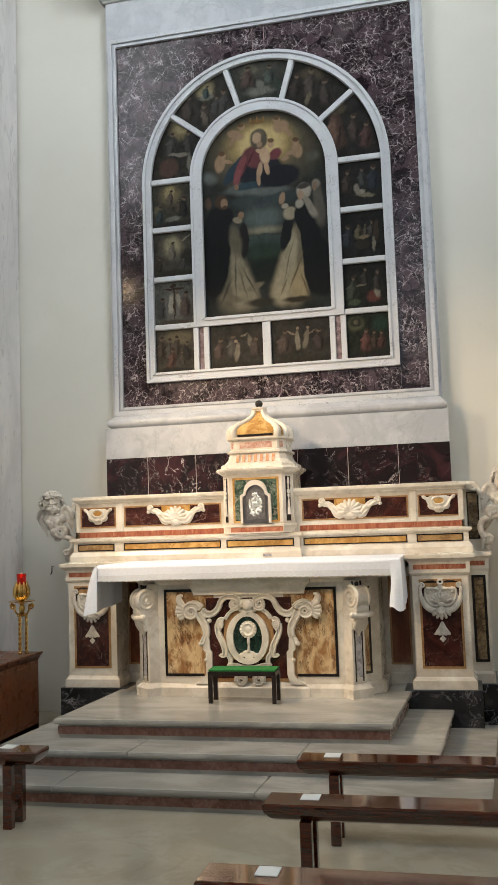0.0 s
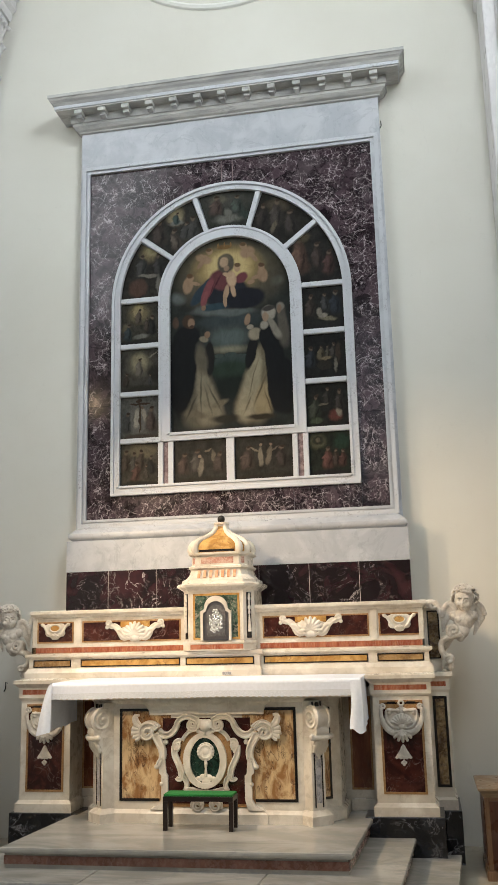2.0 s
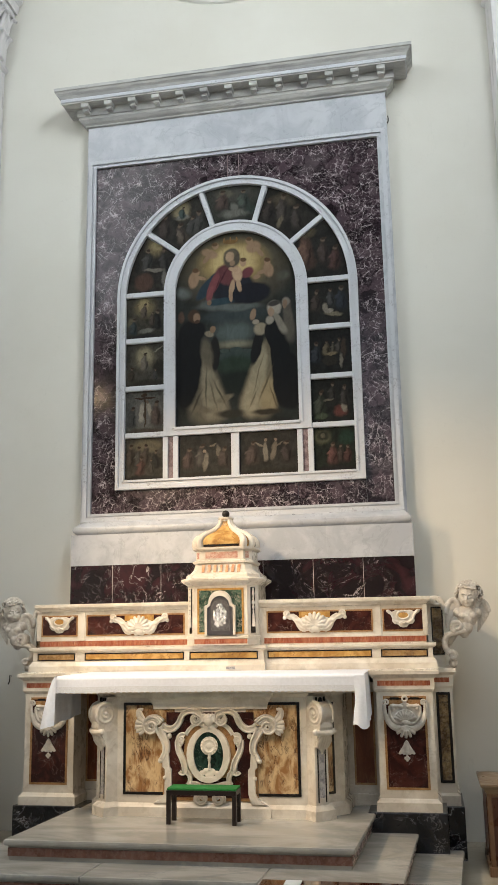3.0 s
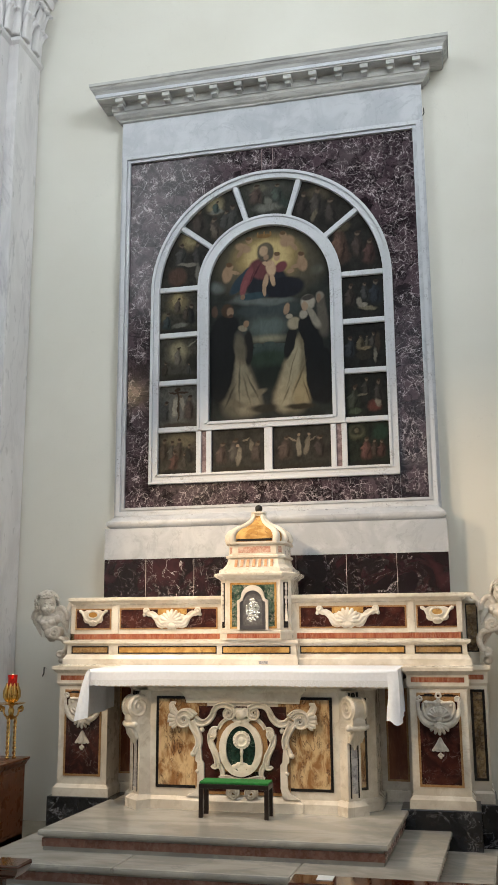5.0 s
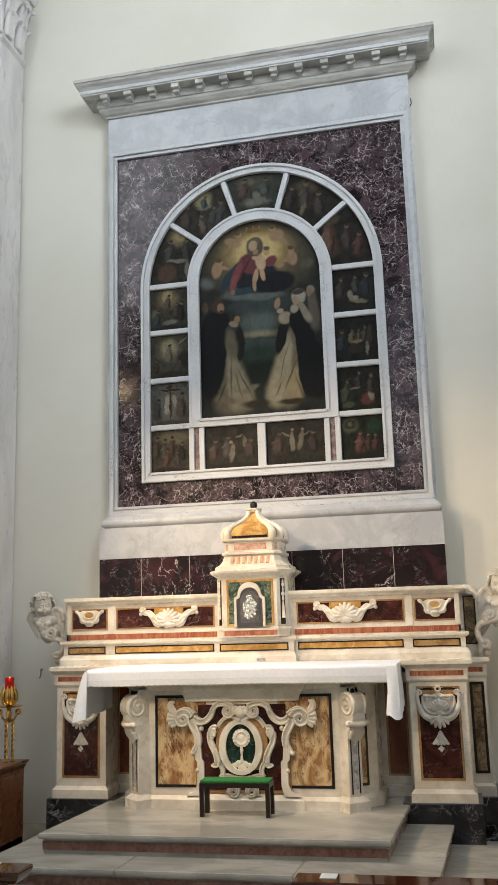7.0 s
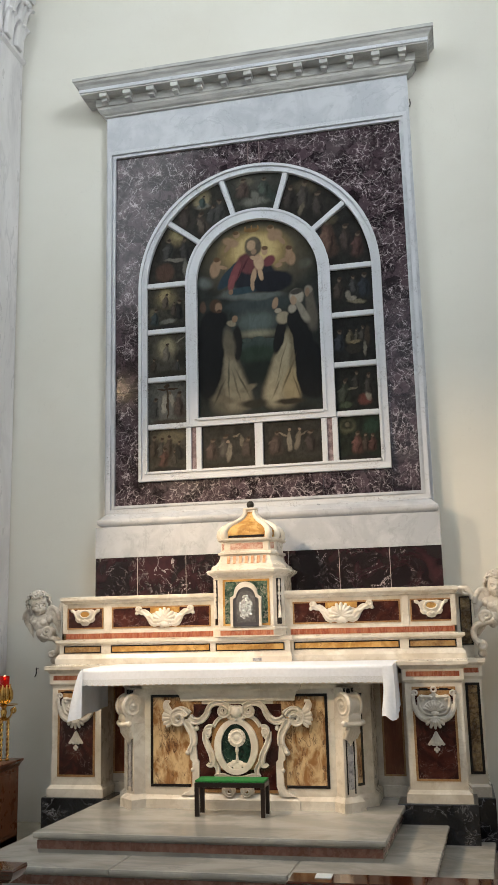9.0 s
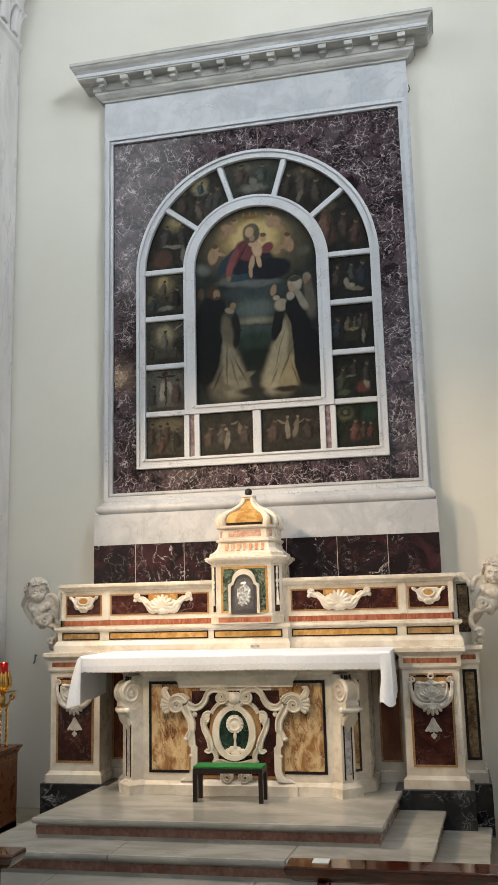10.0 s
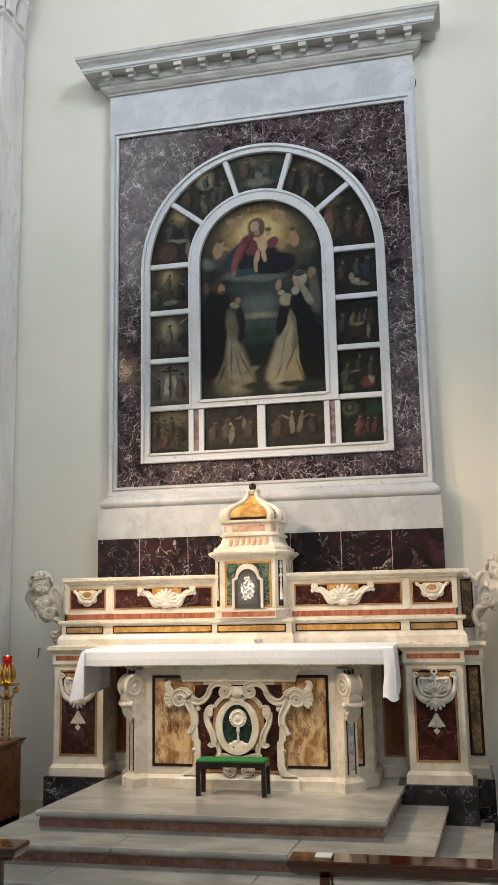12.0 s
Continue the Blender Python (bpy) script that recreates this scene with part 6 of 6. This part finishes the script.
# front: gold border, green ground, white arch, silver door
part("gold_border", border(XT - 0.213, XT + 0.213, -0.806, 1.868, 2.272, 0.018), M_YELLOW, tab, "siena yellow marble border")
part("green_ground", plate(XT - 0.195, XT + 0.195, -0.803, 1.868, 2.254), M_GREEN, tab, "green marble ground")
arch_o = [(XT + x, z) for x, z in [(-0.140, 1.858)] + [(-0.140, 2.115), (-0.112, 2.13)] + [(-0.105 * math.cos(math.pi * i / 16), 2.145 + 0.105 * math.sin(math.pi * i / 16)) for i in range(17)] + [(0.112, 2.13), (0.140, 2.115), (0.140, 1.858)]]
arch_i = [(XT + x, z) for x, z in [(-0.118, 1.858)] + [(-0.118, 2.10), (-0.10, 2.11)] + [(-0.088 * math.cos(math.pi * i / 16), 2.115 + 0.088 * math.sin(math.pi * i / 16)) for i in range(17)] + [(0.10, 2.11), (0.118, 2.10), (0.118, 1.858)]]
part("door_arch", ring_plate(bmesh.new(), arch_o, arch_i, -0.835, -0.80, False), M_CARVED, tab, "white marble arch")
door = part("silver_door", prism(bmesh.new(), [(XT + x, z) for x, z in arch_line(0.118, 2.09, 1.86, 20)], -0.822, -0.80), M_DOORGREY, tab, "arched chased silver door")
bm = prism(bmesh.new(), [(XT + x, z) for x, z in arch_line(0.085, 2.085, 1.895, 20)], -0.826, -0.81)
part("door_field", bm, M_SILVERDARK, door, "grey metal field")
bm = bmesh.new()
r = random.Random(12)
for i in range(110):
    a, d = r.uniform(0, 2 * math.pi), math.sqrt(r.random())
    x, z = 0.058 * d * math.cos(a), 2.025 + 0.105 * d * math.sin(a)
    ball(bm, (XT + x, -0.826, z), (r.uniform(0.005, 0.014), 0.007, r.uniform(0.006, 0.018)), 7, 5, Matrix.Rotation(r.uniform(0, 3), 4, "Y"))
part("door_relief", bm, M_SILVER, door, "bright silver relief of leaves", 70)
for s in (-1, 1):
    place = Matrix.Translation((XT + s * 0.285, -0.75, 0)) @ Matrix.Rotation(s * math.atan2(0.10, 0.08), 4, "Z")
    bm = plate(-0.026, 0.026, -0.004, 1.875, 2.275, 0.012)
    bm.transform(place)
    part("corner_inlay", bm, M_INK, tab, "black slate strip")
    for z, w in ((2.25, 0.012), (2.22, 0.016), (2.18, 0.010), (2.14, 0.020), (2.10, 0.014), (2.06, 0.010), (2.03, 0.014)):
        bm = ball(bmesh.new(), (0, -0.008, z), (w, 0.006, 0.022), 8, 6)
        bm.transform(place)
        part("leaf_bead", bm, M_CARVED, tab, "", 60)
    bm = bmesh.new()
    sweep(bm, [(0, -0.008, 2.02), (0, -0.008, 1.93)], [0.012, 0.018], 6)
    bm.transform(place)
    part("corner_drop", bm, M_CARVED, tab, "carved white leaf drop", 60)

# ---- altar cloth ----
cloth = thing("altar_cloth", "white linen altar cloth with a lace hem hanging over the table", "cloth")
bm = bmesh.new()
HX, YFC, ZT = 1.280, -1.465, 1.549
XC = XA


def sheet(bm, fn, nu, nv):
    g = [[bm.verts.new(fn(u / nu, v / nv)) for v in range(nv + 1)] for u in range(nu + 1)]
    for u in range(nu):
        for v in range(nv):
            bm.faces.new((g[u][v], g[u + 1][v], g[u + 1][v + 1], g[u][v + 1]))


def sag(x):
    return 0.003 * math.sin(x * 2.3 + 1) + 0.002 * math.sin(x * 7.1)


def top_fn(u, v):
    x = -HX + 2 * HX * u
    return (XC + x, YFC + v * 0.76, ZT + sag(x) * (1 - v))


def drop_fn(z0, z1, scallop):
    def fn(u, v):
        x = -HX + 2 * HX * u
        wave = 0.006 * math.sin(x * 5.0) + 0.004 * math.sin(x * 13 + 2)
        end = z1 + (scallop * abs(math.sin(x * 62)) if v == 1 else 0)
        z = z0 + (end - z0) * v
        return (XC + x, YFC - 0.012 - wave * (ZT - z) / 0.16 - 0.018 * math.sin(min(1, (ZT - z) / 0.03) * math.pi / 2), z + sag(x))
    return fn


sheet(bm, top_fn, 60, 10)
sheet(bm, lambda u, v: (XC - HX + 2 * HX * u, YFC - 0.030 * math.sin(v * math.pi / 2), ZT - 0.028 * (1 - math.cos(v * math.pi / 2)) + sag(-HX + 2 * HX * u)), 60, 5)
sheet(bm, drop_fn(ZT - 0.028, 1.462, 0.0), 120, 5)
part("cloth_panel", bm, M_CLOTH, cloth, "", 60)
bm = bmesh.new()
sheet(bm, lambda u, v: tuple(Vector(drop_fn(1.464, 1.410, 0.009)(u, v)) + Vector((0, -0.002, 0))), 620, 3)
part("lace_hem", bm, M_LACE, cloth, "scalloped white lace hem", 60)
for s in (-1, 1):
    bm = bmesh.new()
    # one end is splayed by its stiff corner, the other gathers in a fold over the front
    FOLD, SPLAY, LOW = (0.006, 0.115, 1.125) if s < 0 else (0.080, 0.012, 1.135)

    def flap(u, v):
        t = u * 3.0
        near = 1.0 if t < 1 else max(0.0, 1 - (t - 1) * 0.55)
        out = SPLAY * near * v ** 0.6
        if t < 1:
            x, y = HX - FOLD + FOLD * t + out * t, YFC - 0.036 - 0.022 * math.sin(t * 3.14) * v
            x += 0.014 * math.sin(v * 5.0 + t * 2) * v * (s > 0)
        else:
            k = (t - 1) / 2.0
            x, y = HX + 0.004 + out + 0.014 * math.sin(k * 16) * v, YFC - 0.036 + 0.60 * k
        low = LOW + (0.030 * (1 - t) if t < 1 else 0.035 * (t - 1)) + 0.010 * math.sin(t * 7) * (s > 0)
        top = ZT - 0.002 - (0.012 if t < 1 else 0.0)
        return (XC + s * x, y - 0.02 * near * v, top + (low - top) * v)

    sheet(bm, flap, 60, 14)
    part("cloth_flap", bm, M_CLOTH, cloth, "hanging end of the cloth", 60)

# ---- stool before the altar ----
stool = thing("kneeling_stool", "low black wooden stool with a green felt top", "stool")
sx0, sx1, sy0, sy1 = -0.272, 0.284, -1.66, -1.47
part("seat", a_box(sx0, sx1, sy0, sy1, ZP + 0.215, ZP + 0.250, 0.004), M_STOOL, stool)
part("felt_cover", a_box(sx0 + 0.004, sx1 - 0.004, sy0 + 0.004, sy1 - 0.004, ZP + 0.250, ZP + 0.268, 0.006), M_BAIZE, stool, "green felt cover")
for x in (sx0, sx1 - 0.034):
    for y in (sy0, sy1 - 0.034):
        part("leg", a_box(x, x + 0.034, y, y + 0.034, ZP, ZP + 0.216, 0.003), M_STOOL, stool)

# ---- benches ----
UNIT = Matrix.Identity(4)


def bench(x0, x1, y0, y1, card, label):
    root = thing("church_bench", label, "bench", "church benches", (x0, y0, 0))
    w, d, H = x1 - x0, y1 - y0, 0.485
    bm = moulded([(0.03, d - 0.03), (0.03, 0.03), (w - 0.03, 0.03), (w - 0.03, d - 0.03)], [(-0.03, H - 0.092), (-0.004, H - 0.075), (0.020, H - 0.045), (0.03, H - 0.022), (0.03, H - 0.008), (0.022, H)])
    part("seat", bm, M_WOOD, root, "", 40)
    for x in (0.185, w - 0.24):
        for y in (0.012, d - 0.062):
            part("leg", a_box(x, x + 0.06, y, y + 0.055, 0.0, H - 0.085, 0.006), M_WOOD, root)
        part("stretcher", a_box(x + 0.012, x + 0.042, 0.065, d - 0.06, 0.09, 0.14, 0.004), M_WOOD, root)
    c = tagged(link("paper_card", a_box(card, card + 0.095, y0 + d * 0.36, y0 + d * 0.36 + 0.10, H + 0.001, H + 0.004), M_PAPER), "small white paper card lying on a wooden bench", "card", "cards on the benches")
    return root


for x0, y0, y1, card in ((0.78, -3.495, -3.275, 0.93), (0.755, -4.335, -4.10, 0.935), (0.70, -5.33, -5.10, 0.925)):
    bench(x0, 3.25, y0, y1, card, "dark polished wooden bench with a moulded edge")
bench(-3.0, -0.90, -3.47, -3.245, -1.20, "dark polished wooden bench beside the altar steps")


# ---- cabinets against the piers ----
def cabinet(s, x, y0, y1, H):
    root = thing("wooden_cabinet", "low brown wooden cabinet with an overhanging moulded top", "cabinet", "cabinets beside the altar")
    xs = sorted((s * x, s * 2.75))
    part("body", a_box(*xs, y0, y1, 0.0, H - 0.075, 0.004), M_CABINET if s > 0 else M_CABRED, root)
    a, b = sorted((s * (x - 0.0), s * 2.75))
    part("top", moulded([(a, y1), (a, y0), (b, y0), (b, y1)], [(0.0, H - 0.075), (0.012, H - 0.060), (0.022, H - 0.04), (0.048, H - 0.015), (0.048, H)]), M_CABTOP if s > 0 else M_CABRED, root, "moulded wooden top")
    part("side_panel", a_box(*sorted((s * (x - 0.008), s * (x + 0.01))), y0 + 0.06, y1 - 0.06, 0.10, H - 0.11, 0.004), M_CABPANEL if s > 0 else M_CABRED, root, "wooden side panel")
    part("end_panel", a_box(xs[0] + 0.035, xs[1] - 0.035, y0 - 0.010, y0 + 0.01, 0.08, H - 0.10, 0.004), M_CABPANEL if s > 0 else M_CABRED, root, "darker sunk end panel")
    part("base", a_box(xs[0] - 0.015, xs[1] + 0.0, y0 - 0.015, y1, 0.0, 0.07, 0.004), M_CABINET, root)
    return root


cabinet(-1, 2.235, -1.75, -0.72, 0.735)
cabinet(1, 2.21, -1.10, -0.44, 0.69)

# ---- sanctuary lamp ----
lamp = thing("sanctuary_lamp", "gilt brass lamp with a lit red glass on twisted legs", "lamp")
LX, LY, LZ = -2.308, -0.90, 0.735
for k, (dx, dy) in enumerate(((-0.035, 0.02), (0.035, 0.02), (0.0, -0.04))):
    bm = bmesh.new()
    for ph in (0, math.pi):
        sweep(bm, [(LX + dx + 0.008 * math.cos(ph + z * 70), LY + dy + 0.008 * math.sin(ph + z * 70), LZ + z) for z in [0.36 * i / 70 for i in range(71)]], 0.0085, 6)
    part("twisted_leg", bm, M_GOLD, lamp, "", 60)
    a = math.atan2(dy, dx)
    part("foot", ball(bmesh.new(), (LX + dx * 1.1, LY + dy * 1.1, LZ + 0.012), (0.018, 0.018, 0.012), 10, 8), M_GOLD, lamp, "", 60)
LZ -= 0.04
part("stem", turned(bmesh.new(), LX, LY, [(0.045, LZ + 0.39), (0.05, LZ + 0.40), (0.022, LZ + 0.43), (0.03, LZ + 0.47), (0.018, LZ + 0.50), (0.035, LZ + 0.525)]), M_GOLD, lamp, "", 50)
part("drip_pan", turned(bmesh.new(), LX, LY, [(0.03, LZ + 0.520), (0.12, LZ + 0.528), (0.13, LZ + 0.536), (0.12, LZ + 0.538), (0.03, LZ + 0.534)], 24), M_GOLD, lamp, "", 40)
for k in (-1, 1):
    part("side_scroll", sweep(bmesh.new(), [(LX + k * q[0], q[1], q[2]) for q in bow((0.02, LZ + 0.40), (0.10, LZ + 0.42), (0.06, LZ + 0.50), (0.11, LZ + 0.51), LY)] + [(LX + k * q[0], q[1], q[2]) for q in curl(0.09, LZ + 0.485, 0.03, 0.008, 50, -1.2, LY, 14)], 0.009, 6), M_GOLD, lamp, "", 60)
part("cup", turned(bmesh.new(), LX, LY, [(0.025, LZ + 0.535), (0.05, LZ + 0.555), (0.062, LZ + 0.60), (0.058, LZ + 0.65), (0.045, LZ + 0.69), (0.040, LZ + 0.69), (0.05, LZ + 0.64)], 20), M_GOLD, lamp, "gilt cup of overlapping leaves", 50)
for i in range(9):
    a = 2 * math.pi * i / 9
    part("cup_leaf", sweep(bmesh.new(), [(LX + rr * math.cos(a), LY + rr * math.sin(a), LZ + z) for rr, z in ((0.04, 0.55), (0.066, 0.59), (0.066, 0.64), (0.05, 0.69), (0.052, 0.715))], [0.012, 0.018, 0.018, 0.013, 0.006], 7), M_GOLD, lamp, "", 60)
part("red_glass", turned(bmesh.new(), LX, LY, [(0.036, LZ + 0.66), (0.042, LZ + 0.72), (0.046, LZ + 0.79), (0.042, LZ + 0.79), (0.037, LZ + 0.72)], 20), M_REDGLASS, lamp, "red glass cup", 50)
part("flame", ball(bmesh.new(), (LX, LY, LZ + 0.775), (0.010, 0.010, 0.022), 10, 8), M_FLAME, lamp, "small bright flame", 60)

# small iron hooks on the wall and the frame
for x, y, z in ((-2.446, 0.085, 1.501), (1.70, 0.06, 7.31)):
    bm = sweep(bmesh.new(), [(x, y + 0.02, z), (x, y - 0.03, z + 0.01), (x + 0.004, y - 0.04, z - 0.05), (x - 0.012, y - 0.04, z - 0.08)], 0.006, 6)
    tagged(link("iron_hook", bm, M_IRON, None, "", 50), "small dark iron hook fixed in the plastered wall", "hook", "iron hooks")
